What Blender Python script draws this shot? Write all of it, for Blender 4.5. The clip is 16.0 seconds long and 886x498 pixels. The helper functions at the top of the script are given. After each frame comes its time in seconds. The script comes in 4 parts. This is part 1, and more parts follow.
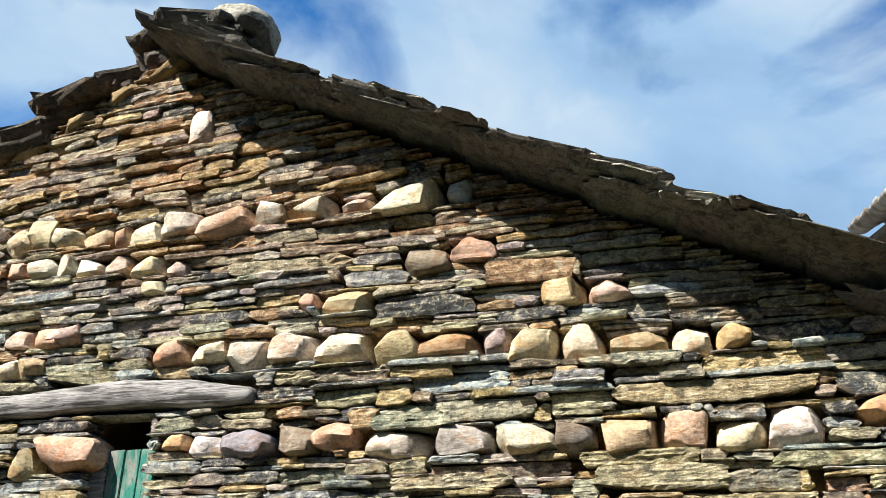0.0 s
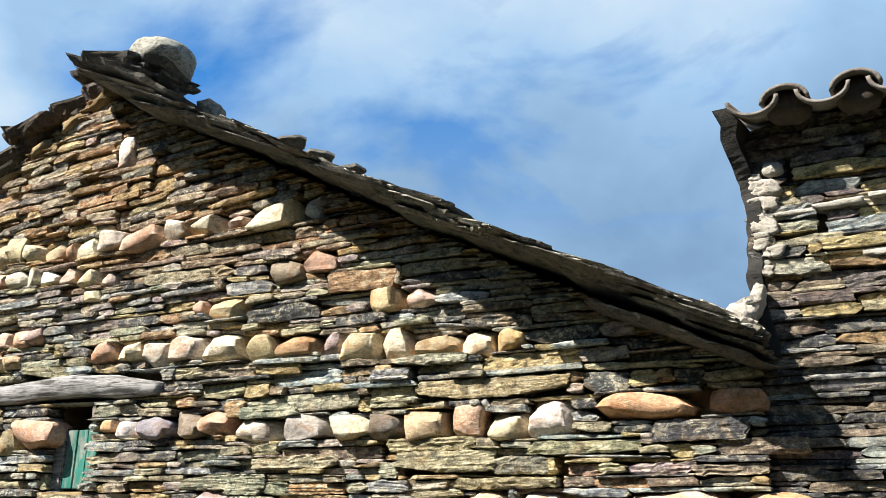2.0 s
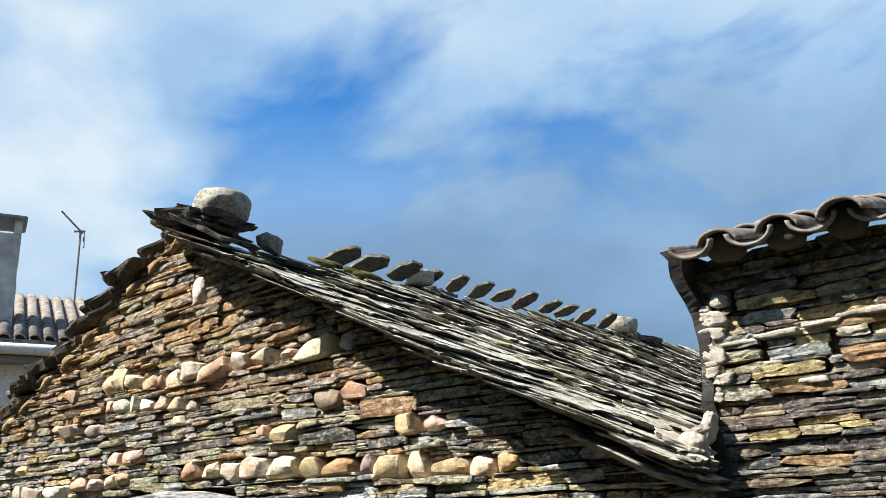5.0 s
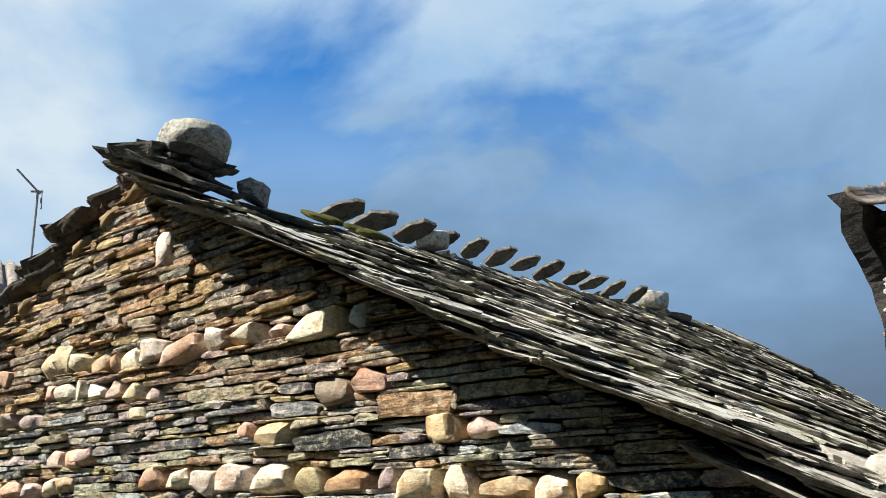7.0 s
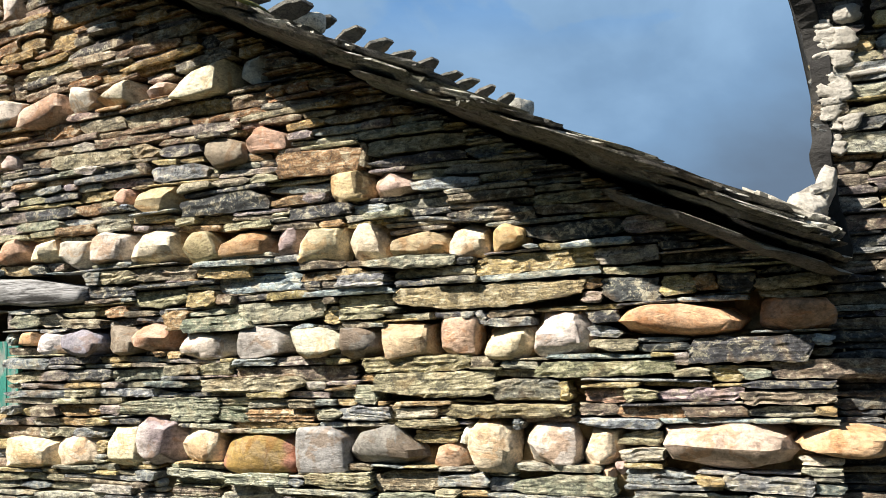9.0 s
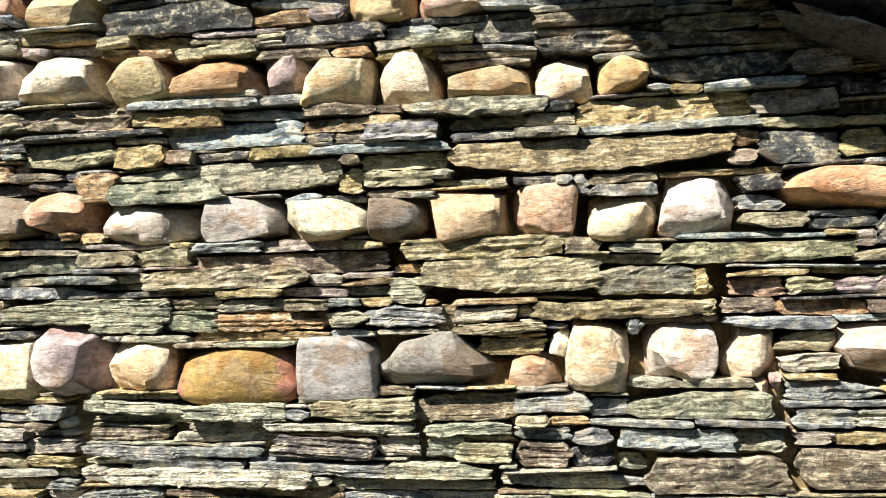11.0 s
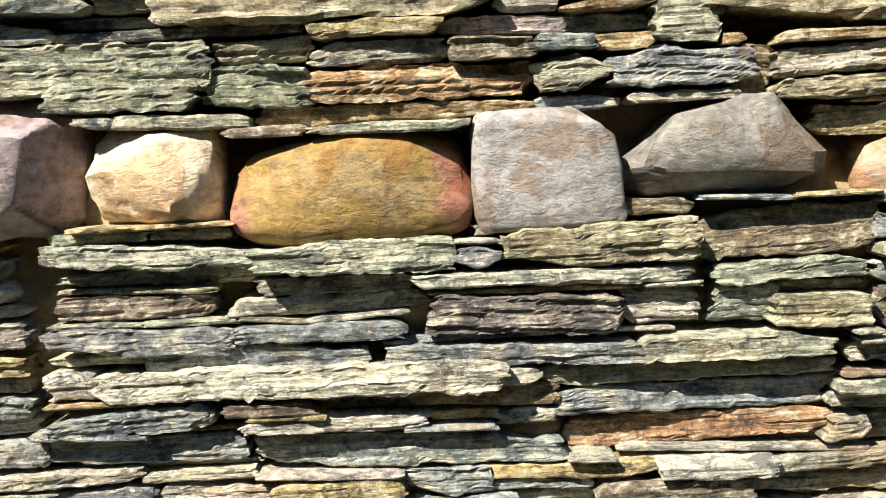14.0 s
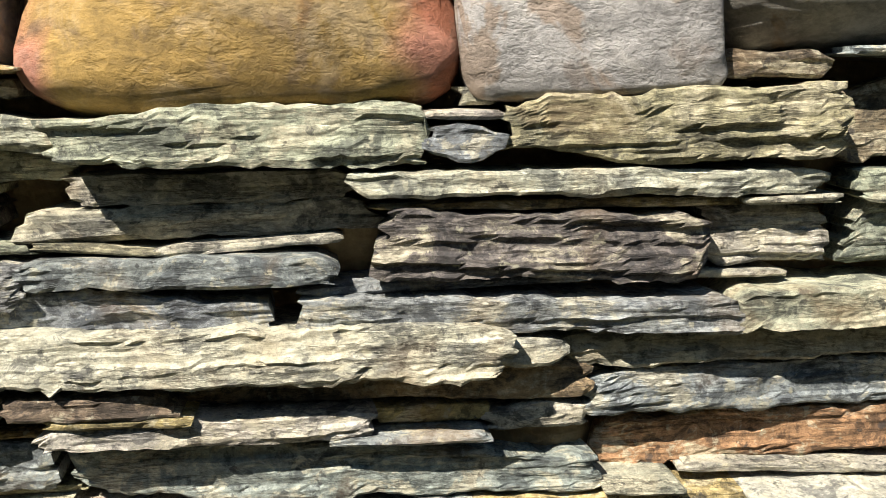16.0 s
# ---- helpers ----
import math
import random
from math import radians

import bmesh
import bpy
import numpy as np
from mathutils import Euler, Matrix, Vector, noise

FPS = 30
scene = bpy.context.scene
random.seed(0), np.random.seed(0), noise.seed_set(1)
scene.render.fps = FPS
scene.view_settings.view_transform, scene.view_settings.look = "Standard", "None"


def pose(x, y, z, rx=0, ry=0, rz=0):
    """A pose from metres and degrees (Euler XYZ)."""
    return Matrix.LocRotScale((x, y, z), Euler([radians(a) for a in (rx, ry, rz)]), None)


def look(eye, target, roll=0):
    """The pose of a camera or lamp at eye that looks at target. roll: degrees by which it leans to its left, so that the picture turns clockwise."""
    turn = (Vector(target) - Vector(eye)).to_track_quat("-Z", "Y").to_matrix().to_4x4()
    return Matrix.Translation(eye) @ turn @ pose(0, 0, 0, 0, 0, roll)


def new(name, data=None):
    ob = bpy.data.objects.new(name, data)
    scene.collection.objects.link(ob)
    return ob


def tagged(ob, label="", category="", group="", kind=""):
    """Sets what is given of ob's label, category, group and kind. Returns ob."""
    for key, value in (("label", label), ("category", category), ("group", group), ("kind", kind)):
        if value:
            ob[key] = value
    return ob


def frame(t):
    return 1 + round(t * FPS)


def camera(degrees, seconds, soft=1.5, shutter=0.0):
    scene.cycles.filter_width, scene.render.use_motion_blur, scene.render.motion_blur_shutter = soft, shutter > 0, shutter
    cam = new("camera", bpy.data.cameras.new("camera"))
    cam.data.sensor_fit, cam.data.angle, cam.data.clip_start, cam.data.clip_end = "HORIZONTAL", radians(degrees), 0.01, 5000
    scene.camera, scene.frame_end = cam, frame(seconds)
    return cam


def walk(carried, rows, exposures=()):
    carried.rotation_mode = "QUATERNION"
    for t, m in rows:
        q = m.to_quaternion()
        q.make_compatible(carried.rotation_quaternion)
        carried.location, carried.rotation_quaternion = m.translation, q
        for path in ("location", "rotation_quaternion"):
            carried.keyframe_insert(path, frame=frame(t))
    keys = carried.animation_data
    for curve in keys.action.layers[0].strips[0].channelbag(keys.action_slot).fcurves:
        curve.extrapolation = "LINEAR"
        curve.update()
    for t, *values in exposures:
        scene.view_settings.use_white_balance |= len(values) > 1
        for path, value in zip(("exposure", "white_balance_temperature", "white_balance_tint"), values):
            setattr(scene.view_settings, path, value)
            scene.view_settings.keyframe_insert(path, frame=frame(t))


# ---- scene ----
cam = camera(52.0, 16.0, soft=0.8)
PATH = [
    (0, (-0.144, -3.548, 1.511), (-0.682, -1.812, 2.345), 1.07),
    (0.5, (0.280, -3.525, 1.706), (-0.386, -1.777, 2.414), 2.42),
    (1, (0.635, -3.655, 1.725), (-0.062, -1.906, 2.399), 0.50),
    (1.5, (1.020, -3.803, 1.816), (0.288, -2.039, 2.409), -1.00),
    (2, (1.518, -3.739, 1.874), (0.648, -2.039, 2.465), 0.83),
    (2.5, (1.862, -3.821, 1.899), (0.871, -2.199, 2.521), -0.40),
    (3, (2.118, -4.034, 1.969), (1.074, -2.437, 2.570), -2.38),
    (3.5, (2.411, -4.030, 2.073), (1.318, -2.472, 2.691), -1.87),
    (4, (2.573, -3.997, 2.123), (1.409, -2.492, 2.741), -0.66),
    (4.5, (2.634, -4.091, 2.221), (1.489, -2.570, 2.834), -1.51),
    (7, (1.500, -3.150, 2.630), (0.405, -1.570, 3.180), -1.55),
    (7.5, (1.360, -3.201, 2.602), (0.302, -1.560, 3.036), -2.00),
    (8, (1.265, -3.260, 2.555), (0.312, -1.530, 2.886), -2.10),
    (8.5, (1.240, -3.215, 2.448), (0.345, -1.440, 2.702), -1.80),
    (11, (-0.126, -2.480, 2.185), (-0.464, -0.509, 2.234), -1.46),
    (11.5, (-0.344, -2.346, 2.185), (-0.589, -0.361, 2.211), -0.19),
    (12, (-0.582, -2.259, 2.213), (-0.772, -0.270, 2.127), -2.17),
    (12.5, (-0.678, -2.110, 2.143), (-0.792, -0.118, 1.993), -1.17),
    (13, (-0.738, -1.799, 2.051), (-0.902, 0.189, 1.911), -0.32),
    (13.5, (-0.895, -1.583, 2.003), (-1.017, 0.407, 1.843), -1.06),
    (14, (-1.041, -1.378, 1.961), (-1.018, 0.609, 1.733), -2.26),
    (14.5, (-1.078, -1.200, 1.924), (-1.026, 0.782, 1.661), -1.60),
    (15, (-1.050, -1.035, 1.887), (-0.973, 0.942, 1.590), -0.86),
    (15.5, (-1.050, -0.902, 1.870), (-0.934, 1.070, 1.560), -0.74),
    (16, (-1.063, -0.793, 1.838), (-0.886, 1.168, 1.487), -0.55),
]
walk(cam, [(t, look(eye, target, roll)) for t, eye, target, roll in PATH], [(0, 1.27), (3, 1.36), (4.5, 1.34), (7, 1.2), (8.5, 1.24), (11, 1.4), (13.5, 1.34), (16, 1.2)])

# ---- world, sun, exposure ----
SUN_WAY = Vector((0.9, 1.0, -1.5)).normalized()
sun = new("sun", bpy.data.lights.new("sun", "SUN"))
sun.data.energy, sun.data.angle, sun.data.color = 5.45, radians(0.5), (1.0, 0.92, 0.80)
sun.matrix_world = look((-6, -8, 12), Vector((-6, -8, 12)) + SUN_WAY)

world = bpy.data.worlds.new("sky")
scene.world = world
world.use_nodes = True


class Nodes:
    """A small writer of node trees."""

    def __init__(self, tree):
        self.tree = tree
        tree.nodes.clear()

    def add(self, kind, inputs=None, **settings):
        node = self.tree.nodes.new(kind)
        for key, value in settings.items():
            setattr(node, key, value)
        for key, value in (inputs or {}).items():
            self.set(node.inputs[key], value)
        return node

    def set(self, socket, value):
        if isinstance(value, bpy.types.NodeSocket):
            self.tree.links.new(value, socket)
        elif isinstance(value, bpy.types.Node):
            self.tree.links.new(value.outputs[0], socket)
        else:
            socket.default_value = value

    def mix(self, fac, a, b, blend="MIX"):
        node = self.add("ShaderNodeMix", data_type="RGBA", blend_type=blend)
        for k, value in ((0, fac), (6, a), (7, b)):
            self.set(node.inputs[k], value)
        return node.outputs[2]

    def math(self, op, a, b=0.0, clamp=False):
        node = self.add("ShaderNodeMath", operation=op, use_clamp=clamp)
        self.set(node.inputs[0], a)
        self.set(node.inputs[1], b)
        return node.outputs[0]

    def ramp(self, fac, *stops):
        node = self.add("ShaderNodeValToRGB", {"Fac": fac})
        while len(node.color_ramp.elements) < len(stops):
            node.color_ramp.elements.new(0.5)
        for element, (at, colour) in zip(node.color_ramp.elements, stops):
            element.position = at
            element.color = (colour, colour, colour, 1) if isinstance(colour, (int, float)) else (*colour, 1)
        return node.outputs[0]

    def noise(self, vector, scale, detail=4.0, rough=0.55, distortion=0.0):
        return self.add("ShaderNodeTexNoise", {"Vector": vector, "Scale": scale, "Detail": detail, "Roughness": rough, "Distortion": distortion}).outputs[0]

    def stretch(self, vector, scale, spin=(0, 0, 0)):
        return self.add("ShaderNodeMapping", {"Vector": vector, "Scale": scale, "Rotation": spin}).outputs[0]


n = Nodes(world.node_tree)
to_sun = -SUN_WAY
heaven = n.add("ShaderNodeTexSky", sky_type="NISHITA", sun_disc=False, sun_elevation=math.asin(to_sun.z), sun_rotation=math.atan2(to_sun.x, to_sun.y), altitude=600.0, air_density=1.1, dust_density=0.3, ozone_density=2.2)
way = n.add("ShaderNodeTexCoord").outputs["Generated"]
veil = n.noise(n.stretch(way, (1.7, 1.7, 3.0), (0.3, 0.2, 0.5)), 1.7, 8.0, 0.52, 0.45)
height = n.add("ShaderNodeSeparateXYZ", {0: way}).outputs[2]
veil_amount = n.math("MAXIMUM", n.ramp(veil, (0.37, 0.0), (0.52, 1.0)), n.ramp(height, (0.30, 1.0), (0.46, 0.0)))
body = n.noise(n.stretch(way, (1.2, 1.2, 2.0), (0.1, 0.6, 1.1)), 1.8, 7.0, 0.52, 0.3)
west = n.add("ShaderNodeVectorMath", {0: way, 1: (-0.86, 0.47, 0.20)}, operation="DOT_PRODUCT").outputs["Value"]
bank = n.math("ADD", n.ramp(west, (0.958, 0.0), (1.0, 1.0)), n.math("MULTIPLY", n.math("SUBTRACT", veil, 0.5), 2.2))
light = n.math("ADD", n.math("MULTIPLY", body, 0.75), n.math("MULTIPLY", n.math("MINIMUM", n.math("SUBTRACT", height, 0.40), 0.14), 0.95))
light = n.math("ADD", light, n.math("MULTIPLY", n.ramp(bank, (0.22, 0.0), (0.95, 1.0)), 0.32))
light = n.math("ADD", light, 0.19)
cloud = n.ramp(light, (0.25, (1.25, 1.8, 2.6)), (0.45, (1.85, 3.1, 4.8)), (0.62, (3.1, 4.85, 7.0)), (0.82, (6.0, 7.0, 7.8)))
veil_amount = n.math("MULTIPLY", veil_amount, n.ramp(height, (0.62, 1.0), (0.85, 0.4)))
sunny = n.add("ShaderNodeVectorMath", {0: way, 1: tuple(to_sun)}, operation="DOT_PRODUCT").outputs["Value"]
veil_amount = n.math("MULTIPLY", veil_amount, n.ramp(sunny, (0.5, 1.0), (0.8, 0.25)))
air = n.mix(veil_amount, n.mix(1.0, heaven.outputs[0], n.mix(n.ramp(sunny, (0.4, 0.0), (0.7, 1.0)), (0.30, 1.0, 1.55, 1), (0.85, 1.0, 0.95, 1)), "MULTIPLY"), cloud)
n.add("ShaderNodeOutputWorld", {"Surface": n.add("ShaderNodeBackground", {"Color": air, "Strength": 0.05}).outputs[0]})


# ---- materials ----
def material(name):
    m = bpy.data.materials.new(name)
    m.use_nodes = True
    return m, Nodes(m.node_tree)


def finish(n, colour, rough, bump, strength, distance, specular=0.3, metallic=0.0):
    normal = n.add("ShaderNodeBump", {"Height": bump, "Strength": strength, "Distance": distance}).outputs[0]
    shader = n.add("ShaderNodeBsdfPrincipled", {"Base Color": colour, "Roughness": rough, "Normal": normal, "Specular IOR Level": specular, "Metallic": metallic})
    n.add("ShaderNodeOutputMaterial", {"Surface": shader.outputs[0]})


def slate_material(name, rust=0.5, dust=0.5, lichen=0.0, grain=(5, 5, 70), moss=0.0):
    m, n = material(name)
    tint = n.add("ShaderNodeAttribute", attribute_name="tint").outputs["Color"]
    at = n.add("ShaderNodeNewGeometry").outputs["Position"]
    layers = n.noise(n.stretch(at, (grain[0] * 2.0, grain[1] * 2.0, grain[2]), (0.0, 0.03, 0.0)), 1.0, 9.0, 0.72, 0.05)
    broad = n.noise(at, 6.5, 5.0, 0.6, 0.6)
    fine = n.noise(n.stretch(at, (1, 1, 1.7)), 75.0, 9.0, 0.78)
    # upward mask for lichen, dust and moss; also paints shade into downward faces
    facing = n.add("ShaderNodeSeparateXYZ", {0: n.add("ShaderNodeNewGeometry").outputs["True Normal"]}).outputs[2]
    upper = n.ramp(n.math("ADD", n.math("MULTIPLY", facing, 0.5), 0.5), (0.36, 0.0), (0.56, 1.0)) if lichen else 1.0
    flags = n.ramp(layers, (0.34, 0.0), (0.355, 0.2), (0.42, 0.24), (0.432, 0.45), (0.48, 0.48), (0.49, 0.66), (0.55, 0.7), (0.562, 0.88), (0.62, 0.9), (0.635, 1.0))
    splits = n.ramp(n.noise(n.stretch(at, (grain[0] * 0.9, grain[1] * 0.9, grain[2] * 0.5), (0.0, -0.03, 0.0)), 1.0, 7.0, 0.7, 0.1), (0.482, 1.0), (0.497, 0.0), (0.503, 0.0), (0.518, 1.0))
    grit = n.noise(at, 190.0, 6.0, 0.8)
    c = n.mix(1.0, tint, n.ramp(flags, (0.0, 0.88), (0.5, 1.0), (1.0, 1.08)), "MULTIPLY")
    patina = n.noise(n.stretch(at, (1, 1, 1.5), (0.0, 0.25, 0.0)), 19.0, 10.0, 0.74, 0.5)
    c = n.mix(n.ramp(patina, (0.43, 1.0), (0.475, 0.0)), c, n.mix(1.0, c, (0.42, 0.43, 0.46, 1), "MULTIPLY"))
    c = n.mix(n.math("MULTIPLY", n.ramp(patina, (0.52, 0.0), (0.565, 1.0)), n.math("MULTIPLY", upper, dust)), c, (0.64, 0.585, 0.43, 1))
    c = n.mix(1.0, c, n.ramp(fine, (0.30, 0.42), (0.70, 1.5)), "MULTIPLY")
    c = n.mix(1.0, c, n.ramp(grit, (0.30, 0.6), (0.70, 1.35)), "MULTIPLY")
    specks = n.noise(at, 62.0, 5.0, 0.6, 0.2)
    c = n.mix(n.math("MULTIPLY", n.ramp(specks, (0.60, 0.0), (0.65, 1.0)), n.math("MULTIPLY", upper, 0.9 * dust)), c, (0.60, 0.57, 0.42, 1))
    c = n.mix(n.ramp(specks, (0.34, 0.7), (0.38, 0.0)), c, (0.05, 0.05, 0.052, 1))
    c = n.mix(1.0, c, n.ramp(splits, (0.0, 0.58), (1.0, 1.0)), "MULTIPLY")
    c = n.mix(n.math("MULTIPLY", n.ramp(broad, (0.54, 0.0), (0.68, 1.0)), rust), c, (0.33, 0.205, 0.085, 1))
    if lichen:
        # lichen sits on the weathered upper faces; undersides stay dark as painted shade
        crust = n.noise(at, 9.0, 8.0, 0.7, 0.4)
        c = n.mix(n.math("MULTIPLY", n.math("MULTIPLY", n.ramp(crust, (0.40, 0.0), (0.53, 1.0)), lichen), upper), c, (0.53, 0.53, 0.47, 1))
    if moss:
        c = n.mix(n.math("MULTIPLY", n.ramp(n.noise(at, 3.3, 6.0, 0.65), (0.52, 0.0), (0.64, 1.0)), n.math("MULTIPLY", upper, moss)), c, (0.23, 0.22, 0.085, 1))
    bump = n.math("ADD", n.math("ADD", n.math("MULTIPLY", flags, 0.4), n.math("MULTIPLY", fine, 0.9)), n.math("MULTIPLY", splits, 0.4))
    finish(n, c, n.ramp(layers, (0.3, 0.62), (0.7, 0.85)), bump, 1.0, 0.005, 0.35)
    return m


def boulder_material():
    m, n = material("quartzite")
    tint = n.add("ShaderNodeAttribute", attribute_name="tint").outputs["Color"]
    at = n.add("ShaderNodeNewGeometry").outputs["Position"]
    broad = n.noise(at, 9.0, 5.0, 0.6, 0.8)
    veins = n.noise(n.stretch(at, (10, 10, 26), (0.4, 0.7, 0.2)), 1.0, 6.0, 0.65, 1.0)
    fine = n.noise(at, 70.0, 9.0, 0.76)
    c = n.mix(1.0, tint, n.ramp(veins, (0.28, 0.6), (0.5, 1.0), (0.72, 1.25)), "MULTIPLY")
    c = n.mix(n.math("MULTIPLY", n.ramp(n.noise(at, 15.0, 9.0, 0.7, 0.5), (0.50, 0.0), (0.60, 1.0)), 0.45), c, n.mix(0.75, (0.74, 0.68, 0.58, 1), tint))
    c = n.mix(n.math("MULTIPLY", n.ramp(broad, (0.54, 0.0), (0.58, 1.0)), 0.75), c, n.mix(1.0, tint, (0.85, 0.66, 0.5, 1), "MULTIPLY"))
    c = n.mix(n.math("MULTIPLY", n.ramp(n.noise(at, 21.0, 6.0, 0.6, 0.4), (0.58, 0.0), (0.66, 1.0)), 0.6), c, n.mix(0.5, (0.2, 0.15, 0.11, 1), n.mix(1.0, tint, (0.5, 0.45, 0.42, 1), "MULTIPLY")))
    c = n.mix(1.0, c, n.ramp(n.noise(n.stretch(at, (1, 1, 1.6), (0.5, 0.3, 0.9)), 42.0, 8.0, 0.72, 0.3), (0.36, 0.62), (0.5, 0.95), (0.66, 1.12)), "MULTIPLY")
    c = n.mix(1.0, c, n.ramp(fine, (0.25, 0.6), (0.75, 1.2)), "MULTIPLY")
    pits = n.noise(n.stretch(at, (1, 1, 1.8)), 34.0, 6.0, 0.65, 0.1)
    bump = n.math("ADD", n.math("ADD", n.math("MULTIPLY", veins, 0.4), n.math("MULTIPLY", fine, 0.8)), n.math("MULTIPLY", n.ramp(pits, (0.28, 0.0), (0.52, 1.0)), 0.5))
    finish(n, c, 0.66, bump, 0.7, 0.006, 0.35)
    return m


def earth_material(name, a, b, scale=24.0, bumpy=0.012):
    m, n = material(name)
    at = n.add("ShaderNodeNewGeometry").outputs["Position"]
    broad, fine = n.noise(at, scale * 0.2, 5.0, 0.6), n.noise(at, scale * 3, 6.0, 0.7)
    c = n.mix(n.ramp(broad, (0.35, 0.0), (0.65, 1.0)), (*a, 1), (*b, 1))
    c = n.mix(1.0, c, n.ramp(fine, (0.25, 0.65), (0.75, 1.25)), "MULTIPLY")
    finish(n, c, 0.95, n.math("ADD", broad, fine), 0.9, bumpy, 0.15)
    return m


def wood_material(name, a, b, along=(3, 40, 40)):
    m, n = material(name)
    at = n.add("ShaderNodeNewGeometry").outputs["Position"]
    grain = n.noise(n.stretch(at, along), 1.0, 7.0, 0.65, 0.6)
    broad = n.noise(at, 5.0, 4.0, 0.6)
    c = n.mix(n.ramp(grain, (0.40, 0.0), (0.54, 1.0)), (*a, 1), (*b, 1))
    c = n.mix(1.0, c, n.ramp(n.noise(n.stretch(at, tuple(2.3 * q for q in along)), 1.0, 8.0, 0.75, 1.2), (0.36, 0.45), (0.48, 1.0)), "MULTIPLY")
    c = n.mix(1.0, c, n.ramp(broad, (0.3, 0.7), (0.7, 1.2)), "MULTIPLY")
    finish(n, c, 0.85, grain, 0.9, 0.008, 0.2)
    return m


SLATE = slate_material("slate", rust=0.38, dust=0.55, grain=(5, 5, 60))
DARK_SLATE = slate_material("dark_slate", rust=0.12, dust=0.3, grain=(5, 5, 60))
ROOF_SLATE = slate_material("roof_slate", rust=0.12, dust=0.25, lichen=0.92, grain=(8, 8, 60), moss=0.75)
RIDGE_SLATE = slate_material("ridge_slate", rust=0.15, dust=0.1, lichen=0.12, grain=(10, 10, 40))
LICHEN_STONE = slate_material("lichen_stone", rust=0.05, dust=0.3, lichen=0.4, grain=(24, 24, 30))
QUARTZITE = boulder_material()
MORTAR = earth_material("earth_mortar", (0.46, 0.36, 0.20), (0.19, 0.13, 0.07))
DARK_EARTH = earth_material("dark_stone_wall", (0.10, 0.085, 0.065), (0.06, 0.052, 0.045), 10.0)
LIME = earth_material("lime_mortar", (0.56, 0.53, 0.48), (0.32, 0.30, 0.26), 30.0)
MOSS = earth_material("moss", (0.055, 0.065, 0.018), (0.13, 0.12, 0.035), 60.0, 0.02)
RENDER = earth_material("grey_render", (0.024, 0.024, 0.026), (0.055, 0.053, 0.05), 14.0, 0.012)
GROUND = earth_material("dry_earth_and_grass", (0.075, 0.062, 0.04), (0.05, 0.055, 0.022), 8.0, 0.03)
GREY_WOOD = wood_material("weathered_wood", (0.07, 0.068, 0.068), (0.32, 0.32, 0.325), (4.0, 26, 44))
GREEN_PAINT = wood_material("worn_green_paint", (0.24, 0.27, 0.25), (0.035, 0.20, 0.165), (16, 16, 5))
DECK = wood_material("roof_boards", (0.05, 0.04, 0.03), (0.12, 0.09, 0.06), (30, 2, 30))
WHITEWASH = earth_material("whitewash", (0.78, 0.79, 0.80), (0.70, 0.71, 0.73), 6.0, 0.002)
CLAY = earth_material("weathered_clay_tile", (0.12, 0.10, 0.085), (0.30, 0.285, 0.265), 40.0, 0.004)
CHIMNEY_STONE = earth_material("chimney_stone", (0.78, 0.76, 0.72), (0.50, 0.48, 0.45), 16.0, 0.02)
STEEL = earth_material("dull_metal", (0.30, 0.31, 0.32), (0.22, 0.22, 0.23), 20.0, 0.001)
WHITE_PVC = earth_material("white_gutter_paint", (0.74, 0.75, 0.76), (0.66, 0.67, 0.68), 6.0, 0.001)

STONE = {
    "cream": (0.74, 0.64, 0.46), "pale": (0.62, 0.56, 0.47), "white": (0.82, 0.79, 0.73), "pink": (0.54, 0.35, 0.25), "rose": (0.52, 0.40, 0.35),
    "tan": (0.45, 0.36, 0.21), "gold": (0.56, 0.42, 0.20), "ochre": (0.33, 0.205, 0.06), "orange": (0.58, 0.35, 0.20), "brown": (0.225, 0.18, 0.13),
    "rust": (0.36, 0.225, 0.11), "purple": (0.36, 0.30, 0.29), "slate": (0.27, 0.27, 0.30), "greyblue": (0.33, 0.305, 0.31), "greytan": (0.22, 0.21, 0.175),
    "straw": (0.44, 0.34, 0.16), "rustgreen": (0.36, 0.29, 0.16), "blue": (0.34, 0.40, 0.41), "green": (0.30, 0.31, 0.235), "olive": (0.34, 0.31, 0.20),
    "grey": (0.28, 0.30, 0.30), "dark": (0.085, 0.088, 0.095), "pale2": (0.46, 0.45, 0.36), "greytan2": (0.37, 0.35, 0.285), "purpledark": (0.15, 0.125, 0.125),
    "rustpale": (0.42, 0.33, 0.20),
}


# ---- shapes ----
def lattice(x, y, seed):
    """Smooth value noise between -1 and 1 at arrays of places."""
    xi, yi = np.floor(x).astype(np.int64), np.floor(y).astype(np.int64)
    fx, fy = x - xi, y - yi
    fx, fy = fx * fx * (3 - 2 * fx), fy * fy * (3 - 2 * fy)

    def corner(i, j):
        k = (i * 374761393 + j * 668265263 + seed * 982451653) & 0x7FFFFFFF
        k = ((k ^ (k >> 13)) * 1274126177) & 0x7FFFFFFF
        return ((k ^ (k >> 16)) & 0xFFFF) / 32767.5 - 1

    low = corner(xi, yi) * (1 - fx) + corner(xi + 1, yi) * fx
    high = corner(xi, yi + 1) * (1 - fx) + corner(xi + 1, yi + 1) * fx
    return low * (1 - fy) + high * fy


